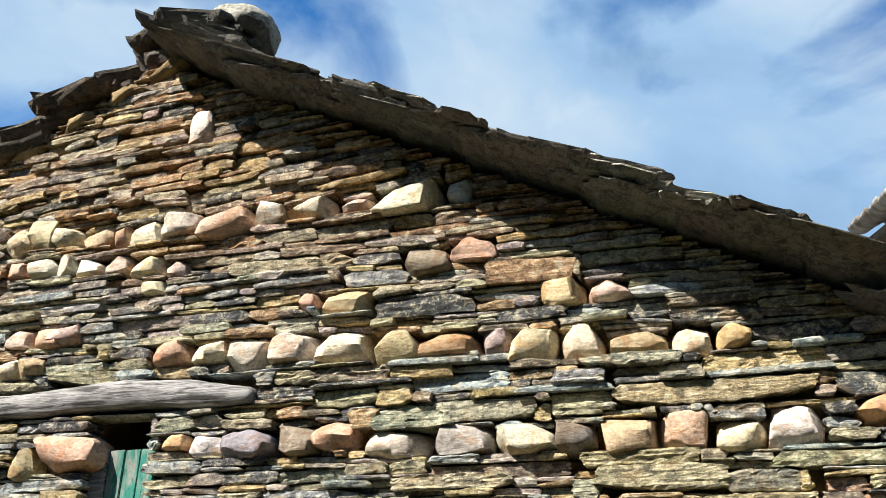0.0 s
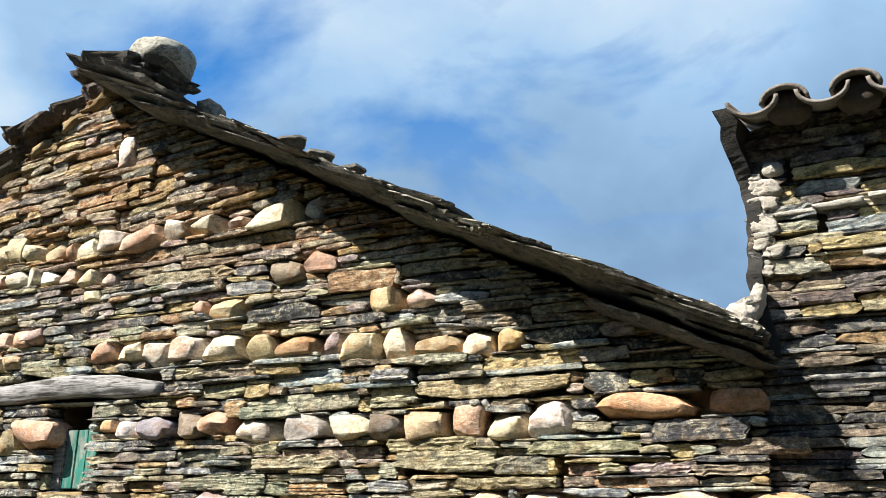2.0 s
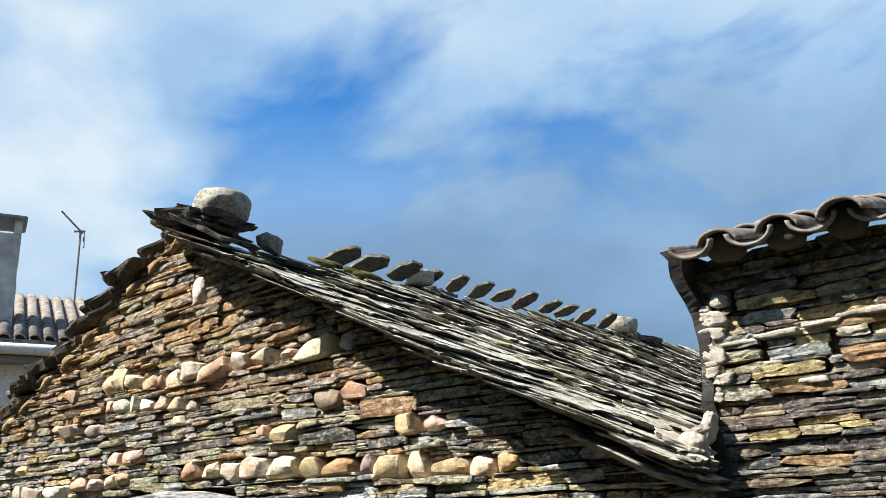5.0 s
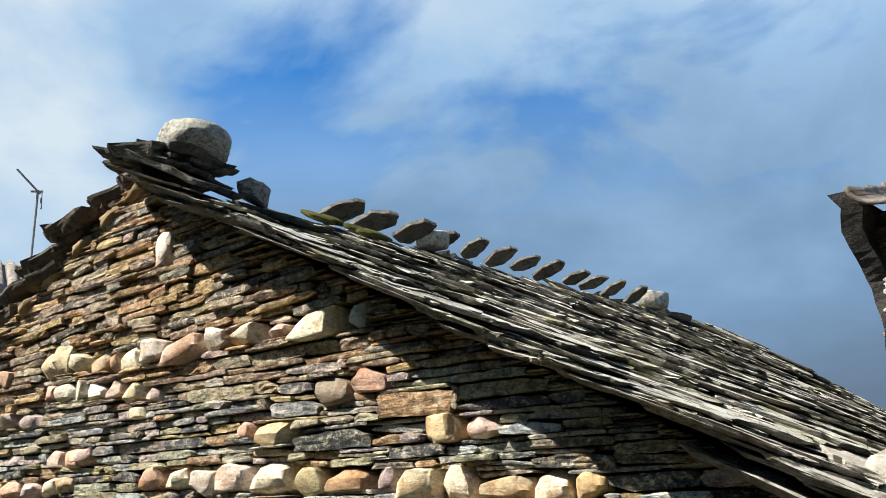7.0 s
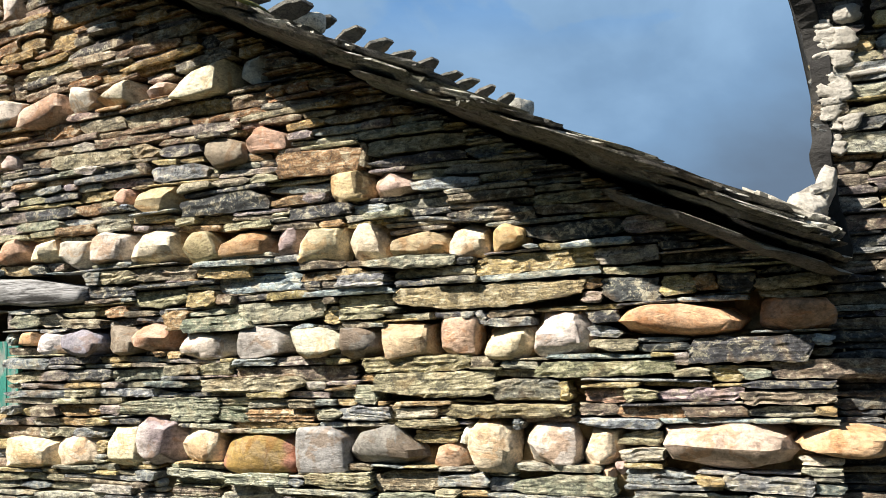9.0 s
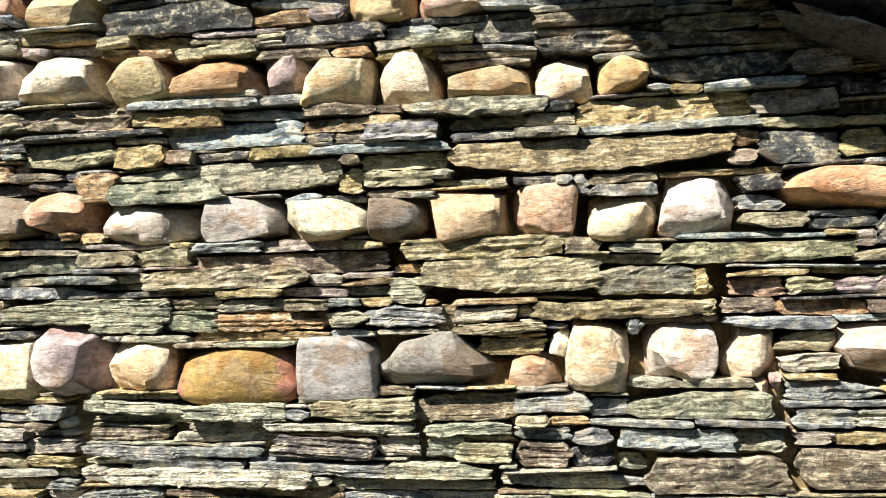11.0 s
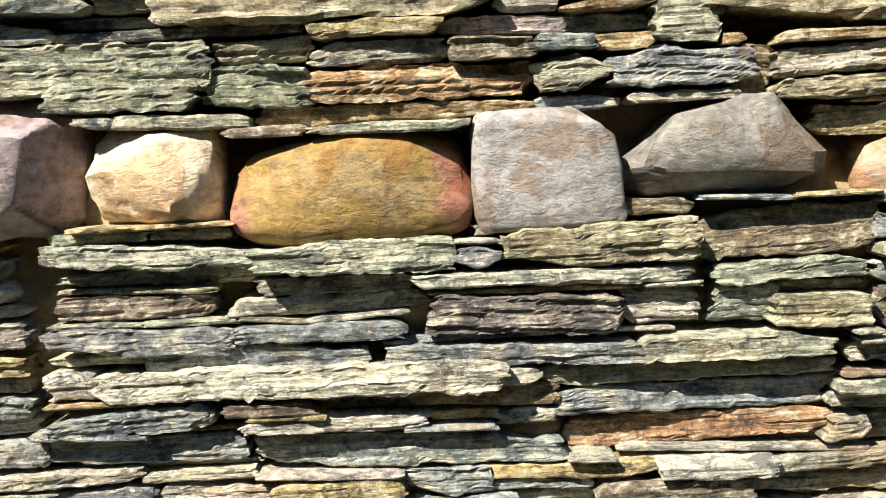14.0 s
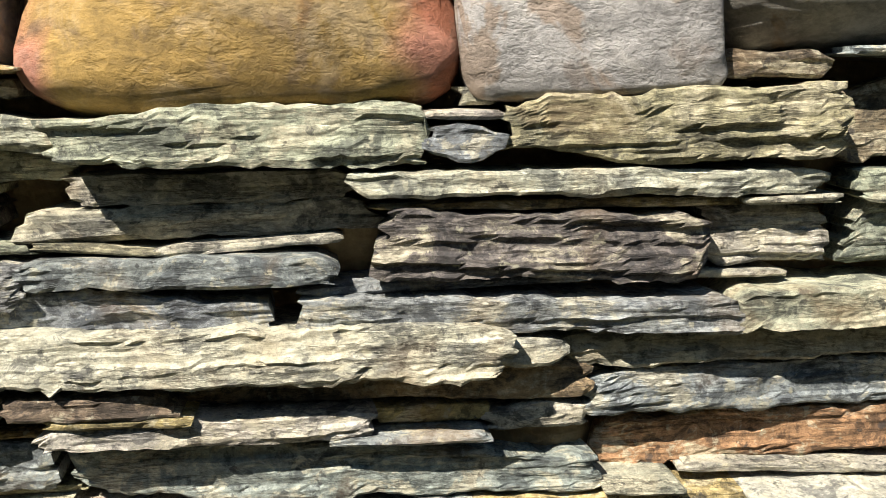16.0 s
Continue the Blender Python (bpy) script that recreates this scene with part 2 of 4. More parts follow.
def mesh_of(name, verts, faces, mat, tint=None, smooth=False):
    me = bpy.data.meshes.new(name)
    me.from_pydata([tuple(v) for v in verts], [], faces)
    me.materials.append(mat)
    if tint is not None:
        layer = me.attributes.new("tint", "FLOAT_COLOR", "POINT")
        colours = np.ones((len(verts), 4), np.float32)
        colours[:, :3] = tint
        layer.data.foreach_set("color", colours.ravel())
    if smooth:
        me.polygons.foreach_set("use_smooth", [True] * len(me.polygons))
    me.update()
    return me


def piece(name, me, parent, m=None, label=""):
    ob = new(name, me)
    ob.parent = parent
    if m is not None:
        ob.matrix_basis = m
    if label:
        ob["label"] = label
    return ob


def bm_mesh(name, bm, mat, smooth=False, tint=None):
    bmesh.ops.recalc_face_normals(bm, faces=bm.faces)
    me = bpy.data.meshes.new(name)
    bm.to_mesh(me)
    bm.free()
    me.materials.append(mat)
    if smooth:
        me.polygons.foreach_set("use_smooth", [True] * len(me.polygons))
    if tint is not None:
        layer = me.attributes.new("tint", "FLOAT_COLOR", "POINT")
        layer.data.foreach_set("color", np.tile(np.array((*tint, 1), np.float32), len(me.vertices)))
    return me


def block(bm, x0, x1, y0, y1, z0, z1, bevel=0.0):
    made = bmesh.ops.create_cube(bm, size=1.0, matrix=Matrix.LocRotScale(((x0 + x1) / 2, (y0 + y1) / 2, (z0 + z1) / 2), None, (x1 - x0, y1 - y0, z1 - z0)))
    if bevel:
        edges = {e for v in made["verts"] for e in v.link_edges}
        bmesh.ops.bevel(bm, geom=list(edges), offset=bevel, segments=2, affect="EDGES")
    return bm


def slate_shape(w, h, depth, rng, step_x, step_z):
    """A split slate seen on its broken edge: front towards -y, snapped ends, thin cleavage layers that break off in steps."""
    nx, nz = max(4, int(w / step_x)), max(3, int(h / step_z))
    seed = rng.randrange(1 << 20)
    x = np.linspace(-0.5, 0.5, nx + 1)
    v = np.linspace(0, 1, nz + 1)
    reach = [rng.choice((rng.uniform(0.02, 0.06), rng.uniform(0.03, 0.12), rng.uniform(0.15, 0.6))) for _ in range(4)]
    left = [rng.choice((rng.uniform(0.8, 1.0), rng.uniform(0.6, 0.95), rng.uniform(0.05, 0.6))) for _ in range(4)]

    def taper(a, b):
        d0, d1 = np.clip((x + 0.5) / reach[a], 0, 1), np.clip((0.5 - x) / reach[b], 0, 1)
        return (left[a] + (1 - left[a]) * d0) * (left[b] + (1 - left[b]) * d1)

    wob = min(0.004, h * 0.09)
    nicks = np.round(lattice(x * w * 26, x * 0 + 3.3, seed) * 1.6) / 1.6
    dents = np.round(lattice(x * w * 26, x * 0 + 9.3, seed + 1) * 1.6) / 1.6
    top = h / 2 * taper(0, 1) + wob * nicks + 0.5 * wob * lattice(x * w * 120, x * 0 + 1.3, seed + 2)
    low = -h / 2 * taper(2, 3) + wob * dents + 0.5 * wob * lattice(x * w * 120, x * 0 + 5.1, seed + 3)
    gx = np.repeat(x[:, None], nz + 1, 1) * w
    gz = low[:, None] + (top - low)[:, None] * v[None, :]
    ends = np.clip(np.abs(gx) / w * 2, 0, 1) ** 6
    slant = np.where(gx < 0, rng.uniform(-0.45, 0.45), rng.uniform(-0.45, 0.45))
    gx = gx + ends * (slant * gz + 0.006 * np.round(lattice(gz * 130, np.sign(gx) * 3.7, seed + 7) * 1.5))
    grow = min(1.0, h / 0.05) * (0.55 if h > 0.068 else 1.0)
    # cleavage: bands of uneven thickness along the bed, each broken back by its own amount, here and there snapped
    bed = gz + 0.0025 * lattice(gx * 7, gz * 0 + 1.7, seed + 8) + rng.uniform(-0.025, 0.025) * gx
    thick = rng.uniform(0.008, 0.018)
    band = np.floor(bed / thick + 0.35 * lattice(bed * 60, gx * 0, seed + 9))
    snap = np.round(lattice(gx * 5.5 + band * 3.3, band * 1.9 + 0.5, seed + 4) * 1.7) / 1.7
    thin = np.floor(bed / 0.0045)
    flakes = np.round(lattice(gx * 17 + thin * 2.1, thin * 2.7 + 0.5, seed + 5) * 1.2) / 1.2
    y = -0.0058 * grow * snap - 0.0014 * flakes + 0.002 * lattice(gx * 40, gz * 60, seed + 6)
    y = y + rng.uniform(-0.22, 0.10) * gz + rng.uniform(-0.06, 0.06) * gx
    edge = np.zeros_like(y)
    edge[:, 0] = edge[:, -1] = 0.002
    edge[0, :] = edge[-1, :] = 0.003
    y = y + edge
    verts = np.stack([gx, y, gz], -1).reshape(-1, 3)
    row = nz + 1
    faces = [(i * row + j, (i + 1) * row + j, (i + 1) * row + j + 1, i * row + j + 1) for i in range(nx) for j in range(nz)]
    ring = [i * row for i in range(nx + 1)] + [nx * row + j for j in range(1, nz + 1)] + [i * row + nz for i in range(nx - 1, -1, -1)] + [j for j in range(nz - 1, 0, -1)]
    back = verts[ring].copy()
    back[:, 1] = depth
    back[:, [0, 2]] *= 0.94
    base, k = len(verts), len(ring)
    faces += [(ring[a], base + a, base + (a + 1) % k, ring[(a + 1) % k]) for a in range(k)]
    return np.concatenate([verts, back]), faces


def boulder_shape(w, h, d, rng, nu=52, nv=34, facets=0.5, peak=0.0, square=(0.16, 0.40), lumps=0.007, cuts=9, skew=0.14):
    """A field stone: a rounded block with dents, broad facets and a flatter bed."""
    seed = rng.randrange(1 << 20)
    e1, e2 = rng.uniform(*square), rng.uniform(*square)
    u = np.linspace(0, 2 * np.pi, nu, endpoint=False)
    t = np.linspace(-np.pi / 2, np.pi / 2, nv + 1)[1:-1]

    def power(a, e):
        return np.sign(a) * np.abs(a) ** e

    verts = [(0, 0, -1.0)]
    for b in t:
        for a in u:
            verts.append((power(np.cos(b), e1) * power(np.cos(a), e2), power(np.cos(b), e1) * power(np.sin(a), e2), power(np.sin(b), e1)))
    verts.append((0, 0, 1.0))
    p = np.array(verts)
    for _ in range(cuts):
        q = np.array([rng.gauss(0, 1), -abs(rng.gauss(0, 0.8)), rng.gauss(0, 1)])
        q /= np.linalg.norm(q)
        cut = rng.uniform(0.80, 1.10)
        over = np.maximum(p @ q - cut, 0)
        p = p - facets * over[:, None] * q
    r = 1 + 0.05 * lattice(p[:, 0] * 1.6 + p[:, 1] * 0.9 + 20, p[:, 2] * 1.8 + 11, seed) + 0.022 * lattice(p[:, 0] * 4.1 + p[:, 1] * 2.5 + 9, p[:, 2] * 4.4 + p[:, 1] * 1.7, seed + 1) + lumps * lattice(p[:, 0] * 9 + p[:, 1] * 5, p[:, 2] * 9 - p[:, 1] * 4, seed + 2)
    p = p * r[:, None]
    p = p / np.abs(p).max(0)
    p = p * np.array([w / 2, d / 2, h / 2])
    p[:, 0] += p[:, 2] * rng.uniform(-skew, skew)
    p[:, 0] *= 1 - (peak or rng.uniform(-0.12, 0.28)) * (p[:, 2] / h + 0.1)
    faces = [(0, 1 + (a + 1) % nu, 1 + a) for a in range(nu)]
    rows = nv - 1
    for i in range(rows - 1):
        for a in range(nu):
            b = (a + 1) % nu
            faces.append((1 + i * nu + a, 1 + i * nu + b, 1 + (i + 1) * nu + b, 1 + (i + 1) * nu + a))
    last = len(p) - 1
    faces += [(last, 1 + (rows - 1) * nu + a, 1 + (rows - 1) * nu + (a + 1) % nu) for a in range(nu)]
    return p, faces


def plate_shape(length, width, thick, rng, count=26, ragged=0.06, under=1.0):
    """A rough flat slab in the xy plane with a broken, layered rim."""
    seed = rng.randrange(1 << 20)
    a = np.linspace(0, 2 * np.pi, count, endpoint=False)
    c, s = np.cos(a), np.sin(a)
    e = rng.uniform(0.35, 0.6)
    px, py = np.sign(c) * np.abs(c) ** e * length / 2, np.sign(s) * np.abs(s) ** e * width / 2
    rough = 1 + ragged * lattice(a * 4, a * 0 + 2, seed) + ragged * 0.6 * lattice(a * 9, a * 0 + 4, seed + 1)
    rings = []
    for k, (level, inset) in enumerate(((1.0, 0.90), (0.9, 1.0), (0.3, 1.0 - 0.03 * under), (-0.35, 1.0 - 0.09 * under), (-1.0, 1.0 - 0.17 * under))):
        jag = rough + 0.025 * lattice(a * 7, a * 0 + k * 3.7, seed + 2 + k)
        z = thick / 2 * level + thick * 0.3 * lattice(a * 3, a * 0 + k * 0.1, seed + 9)
        rings.append(np.stack([px * jag * inset, py * jag * inset, z], -1))
    inner = np.stack([px * 0.45, py * 0.45, thick / 2 * (1.0 + 0.4 * lattice(a * 2, a * 0, seed + 12))], -1)
    verts = np.concatenate([inner] + rings + [[(0, 0, thick * 0.55)], [(0, 0, -thick * 0.5)]])
    faces = []
    for k in range(5):
        for i in range(count):
            j = (i + 1) % count
            faces.append((k * count + j, k * count + i, (k + 1) * count + i, (k + 1) * count + j))
    top, bottom = 6 * count, 6 * count + 1
    faces += [(i, (i + 1) % count, top) for i in range(count)]
    faces += [(5 * count + (i + 1) % count, 5 * count + i, bottom) for i in range(count)]
    return verts, faces


def leaf_shape(length, width, thick, rng):
    """A split slab with a straight-edged, pointed outline."""
    corners = []
    for a, r in ((0, 1.12), (42, 0.95), (100, 0.95), (150, 1.0), (200, 1.05), (262, 0.9), (318, 1.0)):
        a = radians(a + rng.uniform(-9, 9))
        r *= rng.uniform(0.88, 1.1)
        corners.append((r * math.cos(a) * length / 2, r * math.sin(a) * width / 2))
    outline = []
    for (x0, y0), (x1, y1) in zip(corners, corners[1:] + corners[:1]):
        for k in range(4):
            shake = rng.uniform(-0.012, 0.012) if k else 0.0
            outline.append((x0 + (x1 - x0) * k / 4 + shake * length, y0 + (y1 - y0) * k / 4 + shake * width))
    count = len(outline)
    verts = []
    for level, inset in ((0.5, 0.94), (0.38, 1.0), (-0.05, 0.985), (-0.12, 1.01), (-0.42, 0.99), (-0.5, 0.95)):
        verts += [(x * inset, y * inset, thick * (level + 0.06 * rng.uniform(-1, 1))) for x, y in outline]
    verts += [(0, 0, thick * 0.52), (0, 0, -thick * 0.52)]
    faces = []
    for k in range(5):
        for i in range(count):
            j = (i + 1) % count
            faces.append((k * count + j, k * count + i, (k + 1) * count + i, (k + 1) * count + j))
    faces += [(i, (i + 1) % count, 6 * count) for i in range(count)]
    faces += [(5 * count + (i + 1) % count, 5 * count + i, 6 * count + 1) for i in range(count)]
    return np.array(verts), faces


def joined(name, shapes, mat, parent, label, smooth=False):
    """Many pieces as one mesh of kind stuff, each with its own colour."""
    verts, faces, tints, base = [], [], [], 0
    for v, f, tint in shapes:
        verts.append(v)
        faces += [tuple(i + base for i in q) for q in f]
        tints.append(np.tile(np.array(tint, np.float32), (len(v), 1)))
        base += len(v)
    ob = piece(name, mesh_of(name, np.concatenate(verts), faces, mat, np.concatenate(tints), smooth), parent, None, label)
    ob["kind"] = "stuff"
    return ob


# ---- the stones that stand out in the gable wall: x, z, width, height, colour ----
ROW_TOP = [
    (-3.61, 3.514, 0.171, 0.170, "cream"), (-3.46, 3.542, 0.161, 0.183, "tan"), (-3.31, 3.514, 0.204, 0.121, "cream"), (-3.12, 3.492, 0.185, 0.116, "tan"),
    (-2.97, 3.479, 0.116, 0.144, "pink"), (-2.82, 3.485, 0.205, 0.123, "cream"), (-2.61, 3.507, 0.226, 0.135, "pale"), (-2.36, 3.488, 0.304, 0.170, "pink"),
    (-2.13, 3.513, 0.175, 0.119, "pale"), (-1.92, 3.500, 0.268, 0.117, "cream"), (-1.68, 3.495, 0.156, 0.079, "rose"), (-1.42, 3.493, 0.342, 0.143, "cream"),
    (-1.17, 3.499, 0.148, 0.129, "pale"), (-2.59, 4.088, 0.155, 0.229, "pale"),
]
ROW_UPPER = [
    (-3.59, 3.366, 0.147, 0.093, "pink"), (-3.42, 3.352, 0.208, 0.108, "pale"), (-3.27, 3.353, 0.095, 0.123, "pale"), (-3.14, 3.327, 0.183, 0.112, "white"),
    (-2.97, 3.322, 0.165, 0.120, "rose"), (-2.78, 3.293, 0.204, 0.125, "cream"), (-2.61, 3.269, 0.135, 0.101, "rose"), (-2.72, 3.180, 0.142, 0.079, "cream"),
    (-1.11, 3.198, 0.245, 0.110, "pink"), (-1.33, 3.166, 0.240, 0.133, "brown"), (-0.72, 2.960, 0.202, 0.132, "tan"), (-0.52, 2.943, 0.191, 0.100, "rose"),
    (-1.89, 3.026, 0.114, 0.087, "pink"), (-1.71, 2.994, 0.262, 0.126, "tan"),
]
ROW_MIDDLE = [
    (-3.37, 2.815, 0.186, 0.111, "tan"), (-3.22, 2.970, 0.246, 0.111, "rose"), (-2.58, 2.814, 0.204, 0.128, "pink"), (-2.37, 2.807, 0.199, 0.107, "cream"),
    (-2.17, 2.776, 0.216, 0.138, "pale"), (-1.96, 2.802, 0.246, 0.152, "pale"), (-1.70, 2.788, 0.264, 0.168, "cream"), (-1.45, 2.764, 0.233, 0.138, "tan"),
    (-1.21, 2.771, 0.275, 0.114, "rust"), (-1.00, 2.754, 0.140, 0.112, "purple"), (-0.84, 2.735, 0.186, 0.154, "cream"), (-0.64, 2.726, 0.187, 0.151, "cream"),
    (-0.42, 2.698, 0.246, 0.106, "tan"), (-0.21, 2.699, 0.155, 0.127, "cream"), (-0.05, 2.697, 0.147, 0.103, "gold"),
]
ROW_WINDOW = [
    (-3.30, 2.337, 0.154, 0.153, "tan"), (-3.06, 2.374, 0.364, 0.178, "pink"), (-2.50, 2.405, 0.165, 0.069, "orange"), (-2.33, 2.380, 0.178, 0.115, "white"),
    (-2.12, 2.378, 0.255, 0.131, "slate"), (-1.88, 2.375, 0.230, 0.136, "brown"), (-1.70, 2.389, 0.222, 0.137, "pink"), (-1.44, 2.343, 0.284, 0.119, "pale"),
    (-1.16, 2.350, 0.280, 0.131, "purple"), (-0.89, 2.340, 0.254, 0.121, "pale"), (-0.68, 2.335, 0.165, 0.130, "greytan"), (-0.47, 2.342, 0.221, 0.150, "tan"),
    (-0.27, 2.339, 0.179, 0.152, "pink"), (-0.06, 2.315, 0.198, 0.121, "cream"), (0.14, 2.344, 0.208, 0.174, "white"), (0.56, 2.372, 0.448, 0.122, "orange"),
    (0.92, 2.378, 0.242, 0.105, "orange"),
]
ROW_LOWER = [
    (-2.44, 1.873, 0.300, 0.145, "cream"), (-2.17, 1.890, 0.247, 0.141, "cream"), (-1.89, 1.924, 0.207, 0.183, "cream"), (-1.69, 1.953, 0.228, 0.219, "purple"),
    (-1.72, 1.757, 0.05, 0.034, "white"), (0.28, 1.862, 0.05, 0.036, "pink"), (0.32, 1.876, 0.036, 0.044, "rose"),
    (-1.46, 1.932, 0.216, 0.162, "cream"), (-1.16, 1.903, 0.385, 0.178, "ochre"), (-0.86, 1.917, 0.240, 0.182, "greyblue"), (-0.57, 1.939, 0.361, 0.157, "greytan"),
    (-0.31, 1.909, 0.138, 0.096, "pink"), (-0.24, 1.981, 0.059, 0.079, "white"), (-0.14, 1.945, 0.177, 0.202, "cream"), (0.08, 1.962, 0.206, 0.161, "pale"),
    (0.26, 1.954, 0.149, 0.133, "cream"), (0.68, 1.956, 0.445, 0.173, "rose"), (1.02, 1.982, 0.283, 0.109, "orange"),
]
ROW_FAR_LEFT = [
    (-4.19, 2.767, 0.413, 0.118, "white"), (-3.90, 2.805, 0.232, 0.099, "pink"), (-3.70, 2.802, 0.217, 0.093, "rose"), (-3.50, 2.812, 0.231, 0.112, "cream"),
    (-4.76, 2.965, 0.205, 0.107, "gold"), (-4.77, 2.774, 0.213, 0.151, "pale"), (-4.57, 2.767, 0.232, 0.140, "rose"), (-3.47, 2.973, 0.167, 0.118, "rose"),
    (-3.30, 2.966, 0.176, 0.120, "pink"), (-4.29, 3.255, 0.151, 0.083, "orange"), (-4.07, 3.227, 0.283, 0.095, "rose"), (-3.79, 3.206, 0.278, 0.097, "purple"),
    (-4.09, 3.493, 0.197, 0.112, "pink"),
]
SLABS_HIGH = [
    (0.05, 2.604, 0.458, 0.075, "straw"), (-0.15, 2.490, 0.740, 0.099, "rustgreen"), (-1.16, 2.593, 0.420, 0.076, "blue"), (-0.85, 2.607, 0.206, 0.041, "rust"),
    (-1.65, 2.663, 0.347, 0.067, "brown"), (-1.33, 2.646, 0.275, 0.054, "straw"), (-1.06, 2.470, 0.439, 0.092, "green"), (-1.67, 2.553, 0.302, 0.092, "olive"),
    (-1.44, 2.541, 0.151, 0.071, "straw"), (-1.58, 2.456, 0.118, 0.095, "rust"), (-1.36, 2.434, 0.342, 0.069, "green"), (-0.65, 2.495, 0.248, 0.050, "olive"),
    (-0.67, 2.447, 0.200, 0.047, "olive"), (-0.81, 2.448, 0.069, 0.084, "straw"), (-1.01, 2.536, 0.193, 0.035, "straw"), (0.39, 2.487, 0.198, 0.095, "dark"),
    (0.55, 2.490, 0.112, 0.072, "straw"), (-1.32, 2.941, 0.439, 0.091, "dark"), (-0.85, 2.867, 0.297, 0.056, "dark"),
]
SLABS_MIDDLE = [
    (-0.45, 2.636, 0.390, 0.054, "green"), (-0.66, 2.575, 0.209, 0.058, "grey"), (-0.44, 2.247, 0.443, 0.072, "rustgreen"), (-0.37, 2.167, 0.491, 0.110, "olive"),
    (-0.17, 2.249, 0.097, 0.045, "brown"), (-0.01, 2.147, 0.267, 0.085, "green"), (0.28, 2.215, 0.484, 0.062, "olive"), (-1.19, 2.178, 0.497, 0.065, "olive"),
    (-1.00, 2.219, 0.569, 0.061, "brown"), (-1.38, 2.245, 0.167, 0.054, "olive"), (-0.65, 2.135, 0.102, 0.081, "green"), (-0.07, 2.072, 0.464, 0.052, "rustgreen"),
    (-1.04, 2.066, 0.328, 0.072, "rust"), (-1.29, 2.059, 0.170, 0.085, "green"), (-0.66, 2.062, 0.216, 0.065, "grey"), (-1.63, 2.090, 0.544, 0.080, "green"),
    (-0.54, 2.100, 0.115, 0.046, "grey"), (-0.40, 2.025, 0.246, 0.038, "olive"), (-0.37, 1.975, 0.179, 0.053, "straw"),
]
SLABS_LOW = [
    (0.12, 1.818, 0.358, 0.081, "green"), (0.46, 1.854, 0.235, 0.050, "grey"), (0.16, 1.632, 0.355, 0.108, "brown"), (0.49, 1.650, 0.253, 0.114, "brown"),
    (-0.58, 1.695, 0.094, 0.069, "green"), (-0.45, 1.688, 0.155, 0.053, "olive"), (-0.29, 1.686, 0.148, 0.076, "brown"), (-0.16, 1.680, 0.104, 0.060, "dark"),
    (-1.51, 1.730, 0.258, 0.044, "brown"), (-0.21, 1.615, 0.389, 0.053, "grey"), (-1.60, 1.782, 0.603, 0.058, "grey"),
]
SLABS_NEAR = [
    (-0.545, 2.052, 0.055, 0.088, "rustpale"),
    (-1.09, 1.491, 0.472, 0.063, "grey"), (-0.63, 1.497, 0.408, 0.058, "rust"), (-1.04, 1.572, 0.367, 0.039, "rustpale"), (-0.90, 1.700, 0.291, 0.067, "purpledark"),
    (-0.69, 1.702, 0.119, 0.066, "pale2"), (-0.56, 1.699, 0.103, 0.069, "green"), (-1.16, 1.801, 0.308, 0.059, "pale2"), (-0.79, 1.803, 0.295, 0.071, "olive"),
    (-0.50, 1.811, 0.286, 0.090, "brown"), (-0.92, 1.639, 0.393, 0.035, "grey"), (-1.20, 1.726, 0.297, 0.034, "greytan2"), (-1.19, 1.754, 0.243, 0.030, "pale2"),
    (-0.86, 1.755, 0.419, 0.027, "pale2"), (-1.22, 1.684, 0.271, 0.029, "grey"), (-1.32, 1.647, 0.337, 0.050, "grey"), (-1.25, 1.612, 0.619, 0.054, "pale2"),
    (-0.65, 1.599, 0.453, 0.038, "pale2"), (-0.64, 1.555, 0.425, 0.055, "grey"), (-0.93, 1.543, 0.233, 0.035, "pale2"),
]
SLABS_NEAR_LEFT = [
    (-1.47, 1.809, 0.304, 0.040, "pale2"), (-1.47, 1.774, 0.301, 0.030, "pale2"), (-1.50, 1.730, 0.248, 0.043, "brown"), (-1.49, 1.681, 0.278, 0.045, "grey"),
    (-1.51, 1.558, 0.252, 0.043, "grey"), (-1.50, 1.506, 0.295, 0.051, "grey"), (-1.30, 1.569, 0.135, 0.023, "brown"), (-1.20, 1.540, 0.287, 0.027, "pale2"),
    (-0.58, 1.637, 0.303, 0.041, "pale2"), (-1.40, 2.008, 0.191, 0.025, "green"), (-1.09, 2.014, 0.417, 0.034, "rust"), (-1.29, 2.056, 0.163, 0.070, "green"),
    (-1.05, 2.054, 0.330, 0.056, "rust"), (-1.49, 2.046, 0.218, 0.045, "green"),
]
SLABS_GABLE = [
    (-0.85, 3.065, 0.382, 0.113, "rust"), (-1.36, 2.959, 0.433, 0.085, "dark"), (-1.55, 3.100, 0.301, 0.075, "grey"), (-2.50, 2.488, 0.206, 0.070, "green"),
    (-2.28, 3.379, 0.239, 0.071, "rust"), (-2.08, 3.224, 0.477, 0.074, "green"), (-2.19, 3.920, 0.323, 0.082, "straw"), (-2.28, 3.826, 0.194, 0.118, "straw"),
    (-1.32, 2.420, 0.123, 0.047, "dark"), (-1.17, 2.598, 0.405, 0.073, "blue"), (-1.35, 2.662, 0.267, 0.055, "straw"), (-3.04, 2.739, 0.388, 0.071, "olive"),
]
